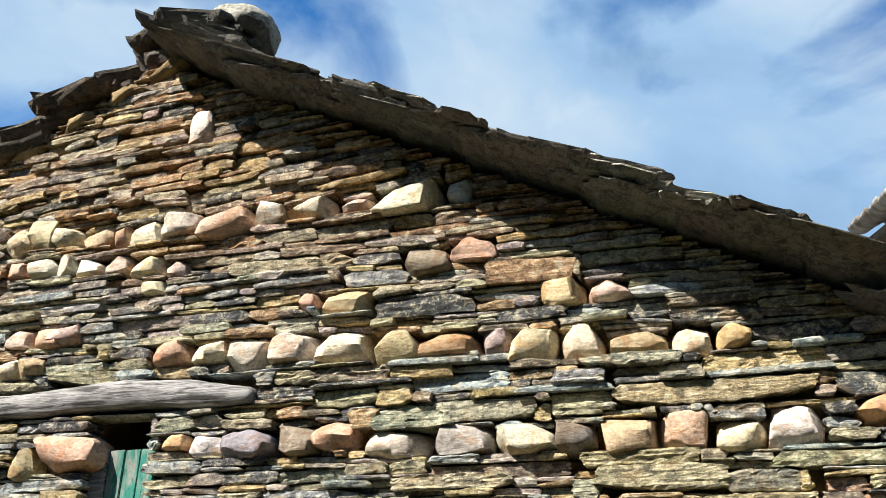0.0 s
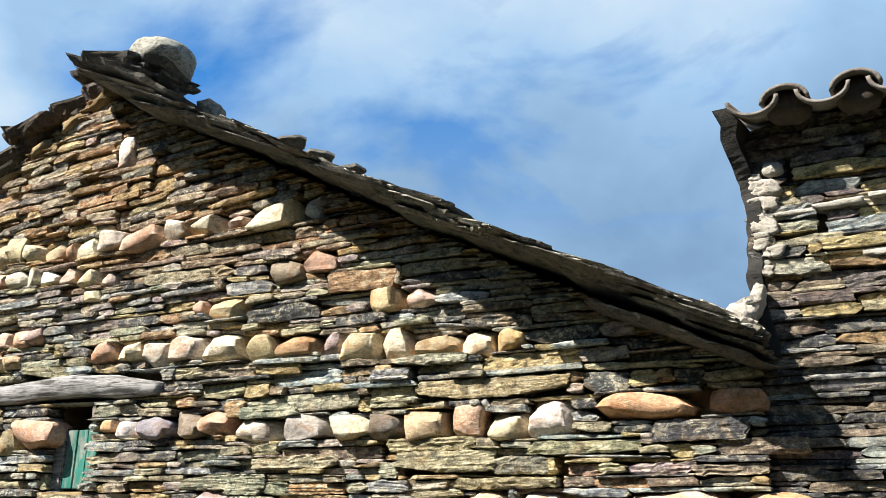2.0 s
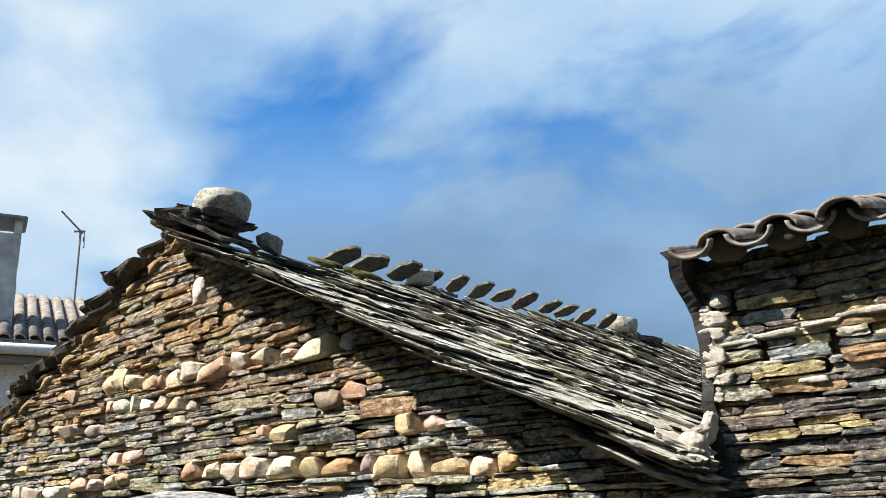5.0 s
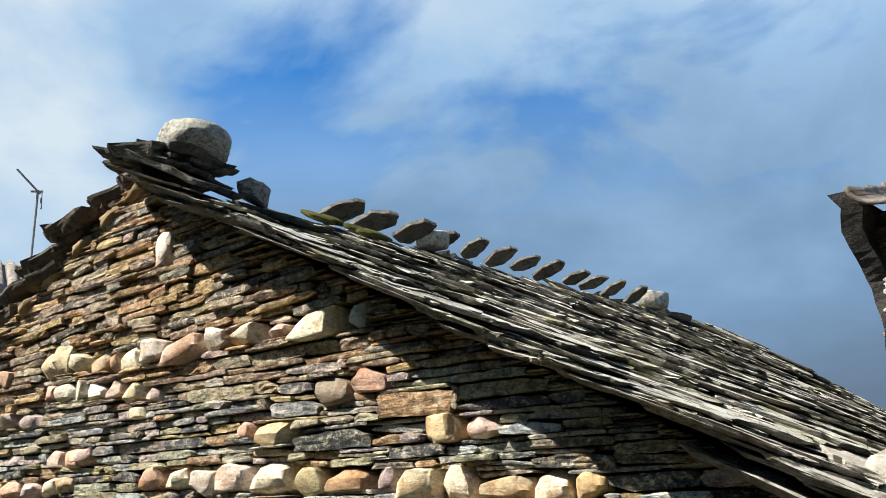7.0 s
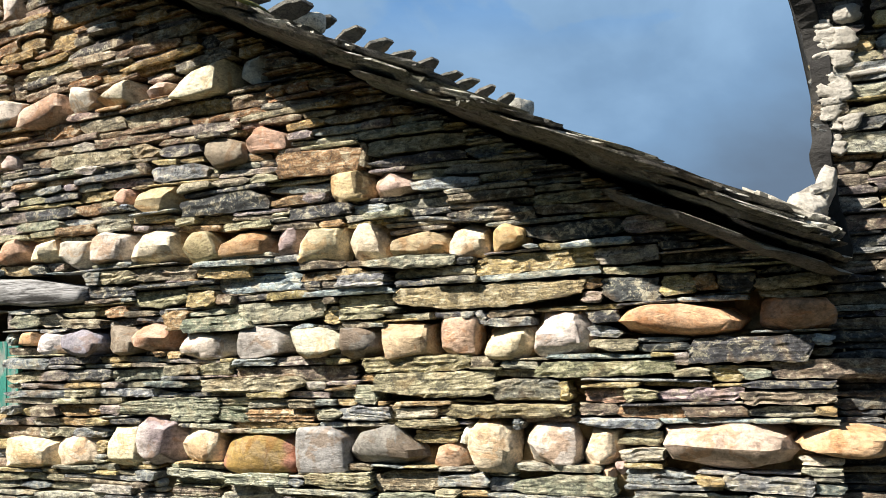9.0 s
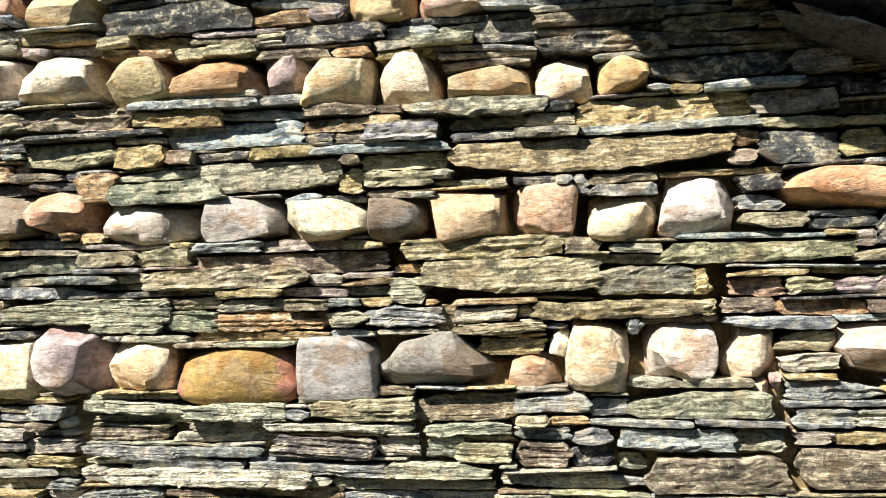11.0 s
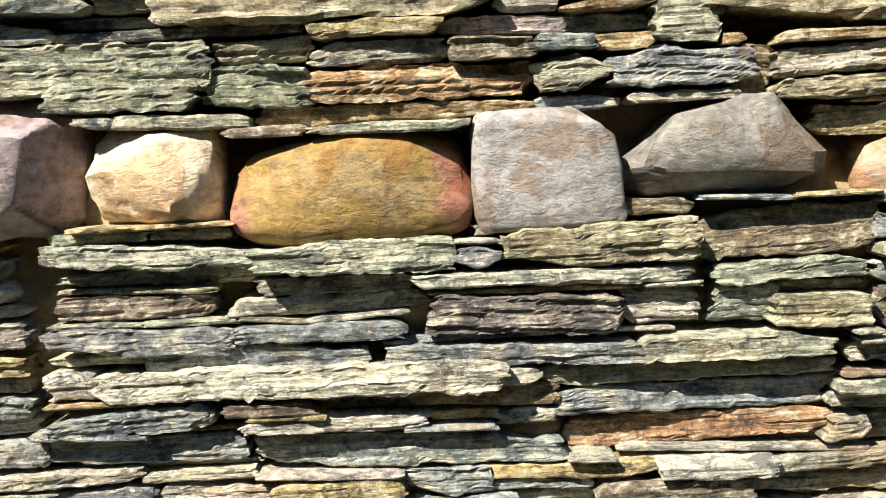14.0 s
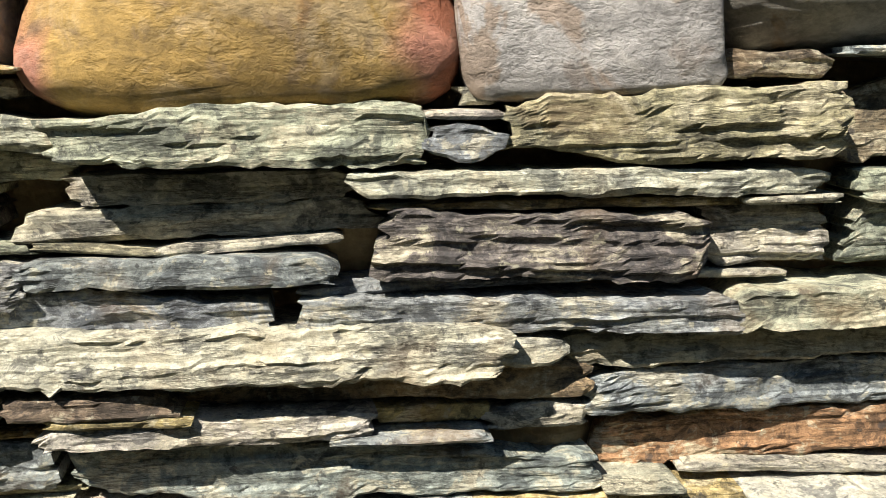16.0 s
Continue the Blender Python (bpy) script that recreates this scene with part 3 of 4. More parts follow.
SLABS_CORNER = [
    (0.77, 2.271, 0.380, 0.095, "dark"), (0.69, 2.193, 0.109, 0.060, "straw"), (1.00, 2.203, 0.338, 0.069, "brown"), (0.43, 2.496, 0.220, 0.081, "dark"),
    (0.61, 2.495, 0.113, 0.067, "greytan2"), (0.74, 2.491, 0.117, 0.066, "dark"), (0.28, 2.125, 0.134, 0.054, "pink"), (0.44, 2.068, 0.225, 0.043, "rust"),
]
BOULDERS = ROW_TOP + ROW_UPPER + ROW_MIDDLE + ROW_WINDOW + ROW_LOWER + ROW_FAR_LEFT
SLABS = SLABS_NEAR + SLABS_NEAR_LEFT + SLABS_HIGH + SLABS_MIDDLE + SLABS_LOW + SLABS_GABLE + SLABS_CORNER

PEAK_X = -2.58
WINDOW = (-2.95, -2.63, 2.05, 2.54)


def roof_right(x):
    return 2.64 + (1.02 - x) * 0.52


def roof_left(x):
    return 4.72 + (x + 2.95) * 0.55


def gable_top(x):
    return min(roof_right(x) - 0.15, roof_left(x) - 0.22)


class Filler:
    """Lays courses of thin stones into what is left free of a wall, from the bottom up."""

    def __init__(self, x0, x1, z0, z1, cell=0.01):
        self.x0, self.z0, self.cell = x0, z0, cell
        self.nx, self.nz = round((x1 - x0) / cell), round((z1 - z0) / cell)
        self.taken = np.zeros((self.nz, self.nx), bool)

    def span(self, x, z, w, h):
        c = self.cell
        i0, i1 = int((x - w / 2 - self.x0) / c + 0.5), int((x + w / 2 - self.x0) / c + 0.5)
        k0, k1 = int((z - h / 2 - self.z0) / c + 0.5), int((z + h / 2 - self.z0) / c + 0.5)
        return max(k0, 0), max(min(k1, self.nz), 0), max(i0, 0), max(min(i1, self.nx), 0)

    def share(self, *box):
        k0, k1, i0, i1 = self.span(*box)
        part = self.taken[k0:k1, i0:i1]
        return part.mean() if part.size else 1.0

    def take(self, *box):
        k0, k1, i0, i1 = self.span(*box)
        self.taken[k0:k1, i0:i1] = True

    def lay(self, rng, heights, lengths):
        """Yields x, z, width, height of each stone."""
        c = self.cell
        for k in range(self.nz):
            i = 0
            while i < self.nx:
                if self.taken[k, i]:
                    i += 1
                    continue
                want = int(lengths(self.z0 + k * c, rng) / c)
                tall = int(heights(self.z0 + k * c, rng) / c + 0.5)
                end = i
                while end < self.nx and end - i < want and not self.taken[k, end]:
                    end += 1
                rest = end
                while rest < self.nx and rest - end < 5 and not self.taken[k, rest]:
                    rest += 1
                if rest - end < 5 and (rest == self.nx or self.taken[k, rest]):
                    end = rest
                high = 1
                if end - i < 5:
                    tall = 11
                else:
                    # meet the bed of the stone beside it, so that courses close
                    for side in (i - 1, end):
                        if 0 <= side < self.nx and self.taken[k, side]:
                            bed = k
                            while bed < self.nz and self.taken[bed, side]:
                                bed += 1
                            if 2 <= bed - k <= 7 and rng.random() < 0.85:
                                tall = bed - k
                                break
                while high < tall and k + high < self.nz and not self.taken[k + high, i:end].any():
                    high += 1
                self.taken[k:k + high, i:end] = True
                if (high >= 2 and end - i > 4) or end - i > 6 or (end - i > 2 and rng.random() < 0.35):
                    yield self.x0 + (i + end) / 2 * c, self.z0 + (k + high / 2) * c, (end - i) * c, high * c
                i = end


def shade(rng, colour, spread=0.16):
    f = 1 + rng.uniform(-spread, spread)
    return tuple(min(0.9, max(0.02, c * f * (1 + rng.uniform(-0.05, 0.05)))) for c in colour)


def laid(v, x, y, z, turn):
    """Turn a shape in the plane of the wall and set it at its place."""
    c, s = math.cos(turn), math.sin(turn)
    out = v.copy()
    out[:, 0] = v[:, 0] * c - v[:, 2] * s + x
    out[:, 2] = v[:, 0] * s + v[:, 2] * c + z
    out[:, 1] = v[:, 1] + y
    return out


# ---- gable wall ----
def wall_core(name, outline, y0, y1, mat):
    """An upright wall from its outline in x and z."""
    bm = bmesh.new()
    front = [bm.verts.new((x, y0, z)) for x, z in outline]
    back = [bm.verts.new((x, y1, z)) for x, z in outline]
    bm.faces.new(front)
    bm.faces.new(back[::-1])
    for a in range(len(outline)):
        b = (a + 1) % len(outline)
        bm.faces.new((front[a], back[a], back[b], front[b]))
    return bm_mesh(name, bm, mat)


wx0, wx1, wz0, wz1 = WINDOW
LEFT_END = -6.3
outline = [(LEFT_END, -0.1), (wx0 - 0.05, -0.1), (wx0 - 0.05, wz1 + 0.1), (wx1 + 0.05, wz1 + 0.1), (wx1 + 0.05, -0.1), (1.0, -0.1), (1.0, gable_top(1.0)), (PEAK_X, gable_top(PEAK_X)), (LEFT_END, gable_top(LEFT_END))]
wall_gable = tagged(new("wall_gable", wall_core("wall_gable", outline, 0.14, 0.5, MORTAR)), "dry-laid gable wall of thin slates with bands of pale quartzite boulders", "wall", kind="structure")
sill_bm = bmesh.new()
block(sill_bm, wx0 - 0.05, wx1 + 0.05, 0.09, 0.49, -0.09, wz0 - 0.02)
piece("wall_below_window", bm_mesh("wall_below_window", sill_bm, MORTAR), wall_gable)

bed_x, bed_z = np.linspace(-4.4, 0.98, 270), np.linspace(1.3, 3.3, 110)
gx, gz = np.meshgrid(bed_x, bed_z, indexing="ij")
gy = 0.066 + 0.044 * np.clip((gz - 1.85) / 0.25, 0, 1) - 0.034 * lattice(gx * 9, gz * 14, 5) - 0.014 * lattice(gx * 30, gz * 40, 6)
inside = (gx > wx0 - 0.06) & (gx < wx1 + 0.06) & (gz > wz0 - 0.05) & (gz < wz1 + 0.12)
tops = np.vectorize(gable_top)(gx)
count = len(bed_z)
faces = [(i * count + j, (i + 1) * count + j, (i + 1) * count + j + 1, i * count + j + 1) for i in range(len(bed_x) - 1) for j in range(count - 1) if not inside[i, j] and gz[i, j] < tops[i, j] - 0.06]
piece("mortar_bed", mesh_of("mortar_bed", np.stack([gx, gy, gz], -1).reshape(-1, 3), faces, MORTAR, None, True), wall_gable, None, "sandy clay mortar between the stones")

rng = random.Random(7)
fill = Filler(LEFT_END, 1.02, 0.0, 4.6)
xs = LEFT_END + (np.arange(fill.nx) + 0.5) * fill.cell
tops = np.array([gable_top(x) for x in xs]) + 0.03
fill.taken |= (np.arange(fill.nz)[:, None] * fill.cell + 0.02) > tops[None, :]
fill.take((wx0 + wx1) / 2, (wz0 + wz1) / 2, wx1 - wx0, wz1 - wz0)
LINTEL = (-2.93, 2.625, 1.64, 0.15)
fill.take(*LINTEL)

for x, z, w, h, colour in BOULDERS:
    wedge = colour == "greytan" and w > 0.3
    v, f = boulder_shape(w * (0.95 if wedge else 1.0), h * 1.06, min(0.21, 0.6 * (w + h) / 2 + 0.07), rng, skew=0.02 if colour in ("greyblue", "ochre") else 0.14, lumps=0.014, facets=0.5 if colour == "ochre" else 0.95, peak=1.05 if wedge else 0.05 if colour in ("ochre", "greyblue") else 0.0, square=(0.42, 0.5) if colour == "ochre" else (0.12, 0.2) if colour == "greyblue" else (0.16, 0.42), cuts=1 if colour == "greyblue" else 3 if colour == "ochre" else 10)
    tint = np.tile(np.array(shade(rng, STONE[colour], 0.08)), (len(v), 1))
    wander = 0.06 * lattice(v[:, 2] * 30, v[:, 0] * 30, 3)
    if colour == "ochre":
        rosy = np.clip((np.abs(v[:, 0] / w + 0.03) + wander - 0.36) / 0.08, 0, 1)[:, None]
        stain = np.clip(1.2 - np.hypot(v[:, 0] / w - 0.12, (v[:, 2] / h + 0.12) * 0.6) / 0.16 + 6 * wander, 0, 1)[:, None]
        tint = tint * (1 - rosy) + np.array((0.34, 0.15, 0.10)) * rosy
        tint = tint * (1 - 0.55 * stain)
    elif colour == "purple" and h > 0.2:
        # two tones that meet along a slanting crack
        pale = np.clip((-(v[:, 0] + 0.62 * v[:, 2]) + 0.1 * wander) / 0.006, 0, 1)[:, None]
        crack = np.clip(1 - np.abs(v[:, 0] + 0.62 * v[:, 2] + 0.05 * wander) / 0.008, 0, 1)[:, None]
        tint = (tint * (1 - pale) + np.array((0.50, 0.44, 0.42)) * pale) * (1 - 0.7 * crack)
    me = mesh_of("boulder", v, f, QUARTZITE, tint, True)
    me.set_sharp_from_angle(angle=0.7)
    piece("boulder", me, wall_gable, pose(x, 0.045 + rng.uniform(-0.02, 0.015), z, 0, rng.uniform(-4, 4), 0))
    fill.take(x, z, w * 0.94, h * 0.9)

near, rest = [], []
for x, z, w, h, colour in SLABS:
    if fill.share(x, z, w, h) > 0.35:
        continue
    near.append((x, z, w, h, colour))
    fill.take(x, z, w, h)


def heights(z, rng):
    if z < 1.2:
        return rng.choice((0.05, 0.06, 0.08))
    if z > 3.55:
        return rng.choice((0.03, 0.04, 0.05, 0.05, 0.06))
    return rng.choice((0.02, 0.03, 0.04, 0.04, 0.05, 0.05, 0.06))


def lengths(z, rng):
    return rng.uniform(0.2, 0.5) if z < 1.2 else rng.choice((rng.uniform(0.09, 0.22), rng.uniform(0.18, 0.45)))


PALETTES = {
    "low": ("pale2", "grey", "green", "pale2", "olive", "greytan2", "grey", "brown", "straw"),
    "middle": ("grey", "rust", "olive", "dark", "greytan2", "grey", "brown", "olive", "dark", "straw", "green", "purple", "blue"),
    "high": ("olive", "straw", "brown", "rust", "grey", "rust", "greytan2", "brown", "straw", "rustpale", "dark", "purple"),
}
for x, z, w, h in fill.lay(rng, heights, lengths):
    palette = PALETTES["low" if z < 1.95 else "middle" if z < 3.3 else "high"]
    rest.append((x, z, w, h, rng.choice(palette)))
rest.sort(key=lambda s: (s[0] + 0.95) ** 2 + (s[1] - 1.7) ** 2)
single = near + rest[:max(0, 300 - len(near))]
loose = []
for number, (x, z, w, h, colour) in enumerate(single + rest[max(0, 300 - len(near)):]):
    close = -2.2 < x < 0.9 and 1.3 < z < 2.9
    very = -1.75 < x < -0.2 and 1.35 < z < 2.15
    v, f = slate_shape(w * 1.01, h * (0.88 if number < len(near) else 0.82), 0.13, rng, 0.009 if very else 0.016 if close else 0.035, 0.0032 if very else 0.008 if close else 0.014)
    turn = rng.gauss(0, 0.035 if z > 3.2 else 0.024) + (0.05 if z > 3.55 else 0.0) if w < 0.5 else 0.0
    y = rng.choice((rng.uniform(-0.03, 0.01), rng.uniform(-0.03, 0.01), rng.uniform(-0.045, 0.03)))
    tint = shade(rng, STONE[colour])
    if z > 3.2:
        # the upper courses are of browner, iron-stained stone
        tint = (tint[0] * 0.88, tint[1] * 0.74, tint[2] * 0.62)
    if number < len(single):
        piece("slate", mesh_of("slate", laid(v, 0, 0, 0, turn), f, SLATE, tint), wall_gable, pose(x, y, z))
    else:
        loose.append((laid(v, x, y, z, turn), f, tint))
joined("slate_courses", loose, SLATE, wall_gable, "thin grey, olive and rust slates laid in courses")

# ---- small window with its lintel ----
lx, lz, lw, lh = LINTEL
bm = bmesh.new()
steps = 80
rings = []
for i in range(steps + 1):
    x = -lw / 2 + lw * i / steps
    ring = []
    for k in range(12):
        a = 2 * math.pi * k / 12
        c, s = math.cos(a), math.sin(a)
        r = 1 + 0.06 * noise.noise((x * 5, c * 1.5, s * 1.5)) + 0.04 * noise.noise((x * 22, k * 3.1, 1.0))
        shrink = (0.62 if i in (0, steps) else 1.0) * (1 - 0.4 * max(0.0, (i / steps - 0.8) / 0.2))
        bend = 0.018 * math.sin(x * 4.3 + 0.8)
        ring.append(bm.verts.new((x, 0.10 * r * math.copysign(abs(c) ** 0.35, c), bend + shrink * lh / 2 * r * math.copysign(abs(s) ** 0.38, s) * (0.86 + 0.2 * noise.noise((x * 3, 7.0, 0.0))))))
    rings.append(ring)
for a, b in zip(rings, rings[1:]):
    for k in range(12):
        bm.faces.new((a[k], b[k], b[(k + 1) % 12], a[(k + 1) % 12]))
bm.faces.new(rings[0][::-1])
bm.faces.new(rings[-1])
piece("lintel", bm_mesh("lintel", bm, GREY_WOOD, True), wall_gable, pose(lx, 0.055, lz, 0, 1.0, 0), "silver-grey weathered timber lintel over the window")

window = tagged(new("window_1"), "small window with a worn green shutter and grey frame", "window", kind="structure")
window.location = ((wx0 + wx1) / 2, 0.05, wz0)
half, tall = (wx1 - wx0) / 2, wz1 - wz0
bm = bmesh.new()
for k in range(3):
    block(bm, -half + 0.075 + k * 0.083, -half + 0.153 + k * 0.083, 0.025 + 0.003 * (k % 2), 0.05, 0.02, tall - 0.14, 0.003)
piece("shutter", bm_mesh("shutter", bm, GREEN_PAINT), window, None, "worn green painted board shutter")
bm = bmesh.new()
block(bm, -half - 0.01, -half + 0.07, 0.012, 0.08, 0, tall - 0.13, 0.008)
piece("window_frame", bm_mesh("window_frame", bm, GREY_WOOD), window, None, "bare grey wooden post")
bm = bmesh.new()
block(bm, -half - 0.03, half + 0.03, -0.05, 0.37, -0.05, 0.0, 0.008)
piece("window_sill", bm_mesh("window_sill", bm, MORTAR), window)
bm = bmesh.new()
block(bm, -half - 0.04, half + 0.04, 0.35, 0.39, -0.02, tall + 0.12)
piece("inner_board", bm_mesh("inner_board", bm, DECK), window)

# ---- slate roof ----
ROOF_LENGTH = 7.2
roof = tagged(new("roof"), "old slate slab roof crusted with white lichen and moss", "roof", kind="structure")
deck = [(1.10, roof_right(1.10) - 0.24), (1.10, roof_right(1.10) - 0.19), (PEAK_X, roof_right(PEAK_X) - 0.17), (LEFT_END - 0.2, roof_left(LEFT_END - 0.2) - 0.16), (LEFT_END - 0.2, roof_left(LEFT_END - 0.2) - 0.2), (PEAK_X, roof_right(PEAK_X) - 0.24)]
SKEW = 0.135


def skewed(x, y):
    """The ridge runs back at a slight angle to the gable; the eaves stay in place."""
    return 1.06 - (1.06 - x) * (1 - SKEW * y / 3.64)


bm = bmesh.new()
front = [bm.verts.new((x, 0.09, z)) for x, z in deck]
back = [bm.verts.new((skewed(x, ROOF_LENGTH), ROOF_LENGTH, z)) for x, z in deck]
bm.faces.new(front)
bm.faces.new(back[::-1])
for a in range(len(deck)):
    b = (a + 1) % len(deck)
    bm.faces.new((front[a], back[a], back[b], front[b]))
piece("roof_deck", bm_mesh("roof_deck", bm, DECK), roof)
wall_back = tagged(new("wall_back", wall_core("wall_back", [(LEFT_END, -0.1), (1.0, -0.1), (1.0, gable_top(1.0) - 0.2), (PEAK_X + 0.55, gable_top(PEAK_X) - 0.1), (LEFT_END, gable_top(LEFT_END) - 0.3)], ROOF_LENGTH - 0.5, ROOF_LENGTH - 0.05, MORTAR)), "plain rear gable wall of the house", "wall", kind="structure")
bm = bmesh.new()
block(bm, LEFT_END, LEFT_END + 0.45, 0.5, ROOF_LENGTH - 0.5, -0.1, gable_top(LEFT_END + 0.4))
wall_left = tagged(new("wall_left", bm_mesh("wall_left", bm, MORTAR)), "plain side wall under the eaves", "wall", kind="structure")
bm = bmesh.new()
block(bm, 0.55, 0.98, 0.5, ROOF_LENGTH - 0.5, -0.1, gable_top(0.98))
wall_right = tagged(new("wall_right", bm_mesh("wall_right", bm, MORTAR)), "plain side wall under the eaves", "wall", kind="structure")

rng = random.Random(23)
ROOF_TINTS = ((0.11, 0.11, 0.10), (0.14, 0.135, 0.115), (0.08, 0.08, 0.075), (0.15, 0.145, 0.12), (0.10, 0.095, 0.075))


def roof_slab(me_name, length, width, thick, x, y, z, pitch, twist=0.0, roll=0.0, mat=None, tint=None, label=""):
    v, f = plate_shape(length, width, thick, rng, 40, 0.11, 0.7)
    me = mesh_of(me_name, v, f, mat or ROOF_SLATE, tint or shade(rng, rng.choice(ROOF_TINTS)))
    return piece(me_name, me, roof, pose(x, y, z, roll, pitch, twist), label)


slope = math.degrees(math.atan(0.52))
run = math.hypot(1.02 - PEAK_X, roof_right(PEAK_X) - roof_right(1.02))
rows_up = 19
far_slabs = []
for k in range(rows_up):
    s = run * (k + 0.5) / rows_up
    x, z = 1.06 - s * math.cos(radians(slope)), roof_right(1.06) + s * math.sin(radians(slope))
    y = -0.27 + rng.uniform(-0.07, 0.06)
    while y < ROOF_LENGTH + 0.05:
        width = rng.uniform(0.24, 0.44)
        size = (rng.uniform(0.46, 0.82), width * 1.12, rng.choice((rng.uniform(0.012, 0.02), rng.uniform(0.02, 0.038))))
        m = pose(skewed(min(x + rng.uniform(-0.03, 0.03) - 0.06, 1.06 - 0.44 * size[0]), y), y + width / 2, z - 0.02 + rng.uniform(-0.014, 0.014), rng.uniform(-4.5, 0), math.degrees(math.atan(0.52 / (1 - SKEW * max(0.0, y) / 3.64))) - rng.uniform(2, 5), rng.uniform(-5, 5))
        v, f = plate_shape(*size, rng, 34, 0.10)
        tint = shade(rng, rng.choice(ROOF_TINTS))
        if y < 4.2:
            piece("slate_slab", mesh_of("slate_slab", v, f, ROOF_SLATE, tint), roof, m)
        else:
            far_slabs.append((v @ np.array(m.to_3x3()).T + np.array(m.translation), f, tint))
        y += width
joined("far_slate_slabs", far_slabs, ROOF_SLATE, roof, "slate slabs on the far part of the roof")
# stepped verge: layers of slabs whose upper tips stand out below the roof edge
TIPS = ((-2.40, 4.30), (-1.62, 3.985), (-1.20, 3.72), (-0.60, 3.375), (0.20, 3.005), (0.70, 2.74))
for (x, z), (x2, z2) in zip(TIPS, TIPS[1:] + ((1.15, 2.56),)):
    p = math.degrees(math.atan2(z - (roof_right(x2) - 0.055), x2 - x))
    reach = math.hypot(x2 - x, z - z2) + 0.1
    for layer in range(3):
        at = -0.02 + 0.04 * layer
        while at < reach - 0.1:
            length = min(rng.uniform(0.25, 0.5), (1.08 - x) / math.cos(radians(p)) - at)
            if length < 0.15:
                break
            mid = at + length / 2
            roof_slab("verge_slab", length, rng.uniform(0.36, 0.46), rng.uniform(0.013, 0.022), x + mid * math.cos(radians(p)), -0.12 + 0.05 * layer + rng.uniform(-0.05, 0.04), z + 0.02 - mid * math.sin(radians(p)) - 0.02 * layer + rng.uniform(-0.006, 0.006), p - 2 + rng.uniform(-2, 2), rng.uniform(-5, 5), rng.uniform(-3, 3), None, shade(rng, (0.13, 0.125, 0.11)))
            at += length * rng.uniform(0.55, 0.85)
left_slope = math.degrees(math.atan(0.55))
for layer, reach_out, columns in ((-0.03, -0.06, 12), (-0.12, 0.0, 1)):
    for k in range(13):
        t = 0.02 + k * 0.31 + (0.12 if layer else 0.0)
        x, z = -2.80 - t * math.cos(radians(left_slope)), roof_left(-2.80) - t * math.sin(radians(left_slope)) + layer
        y = reach_out + rng.uniform(-0.05, 0.05)
        for column in range(columns):
            width = rng.uniform(0.5, 0.7)
            # only the verge is built up; behind it the slope lies below the ridge
            drop = 0.24 * min(1.0, max(0.0, y - 0.1) / 0.3)
            roof_slab("slate_slab", rng.uniform(0.40, 0.6), width * 1.04, rng.uniform(0.05, 0.09), skewed(x, max(0.0, y)), y + width / 2, z - 0.02 - drop + rng.uniform(-0.02, 0.02), -left_slope + rng.uniform(12, 22), rng.uniform(-9, 9), rng.uniform(-2, 2), RIDGE_SLATE, shade(rng, (0.085, 0.066, 0.048)))
            y += width
# sandy bedding under the left verge
for k in range(9):
    x = -2.85 - k * 0.27
    v, f = boulder_shape(rng.uniform(0.16, 0.28), 0.09, 0.17, rng, 30, 18, 0.6, 0.0, (0.6, 0.9), 0.09)
    piece("bedding", mesh_of("bedding", v, f, MORTAR, None, True), wall_gable, pose(x, 0.03, gable_top(x) - 0.01 + rng.uniform(-0.02, 0.02), 0, -left_slope, 0), "sandy clay bedding below the roof edge")

# ---- things lying on the ridge ----
def ridge_thing(name, v, f, mat, tint, m, label, category, group="", smooth=False):
    return tagged(piece(name, mesh_of(name, v, f, mat, tint, smooth), None, m), label, category, group)


RIDGE_Z = roof_right(PEAK_X)
for length, width, thick, x, dz, tilt, twist, tone in ((0.70, 0.56, 0.045, -2.62, 0.10, 10, 5, 0.07), (0.60, 0.5, 0.03, -2.56, 0.068, 14, -8, 0.10), (0.66, 0.5, 0.03, -2.54, 0.03, 21, 14, 0.08), (0.70, 0.5, 0.035, -2.48, -0.015, 27, 6, 0.10)):
    v, f = plate_shape(length, width, thick, rng, 56, 0.13, 0.6)
    ridge_thing("cap_slab", v, f, RIDGE_SLATE, (tone, tone * 0.96, tone * 0.85), pose(x, 0.0, RIDGE_Z + dz, 0, tilt, twist), "broad dark slate slab capping the gable peak", "stone slab", "slabs stacked on the peak")
v, f = boulder_shape(0.43, 0.29, 0.38, rng, 48, 30, 0.5, 0.04, (0.72, 0.9), 0.02, 6)
ridge_thing("cap_boulder", v, f, LICHEN_STONE, (0.25, 0.25, 0.21), pose(-2.47, 0.06, RIDGE_Z + 0.195, 0, 12, 0), "round lichen-covered boulder weighing down the peak", "boulder", "", True)
v, f = boulder_shape(0.19, 0.14, 0.2, rng, 24, 16, 0.9, 0.0, (0.2, 0.3))
ridge_thing("ridge_block", v, f, RIDGE_SLATE, (0.20, 0.19, 0.16), pose(-2.36, 0.42, RIDGE_Z - 0.015, 0, 26, 20), "rough grey stone block lying on the ridge", "stone block")
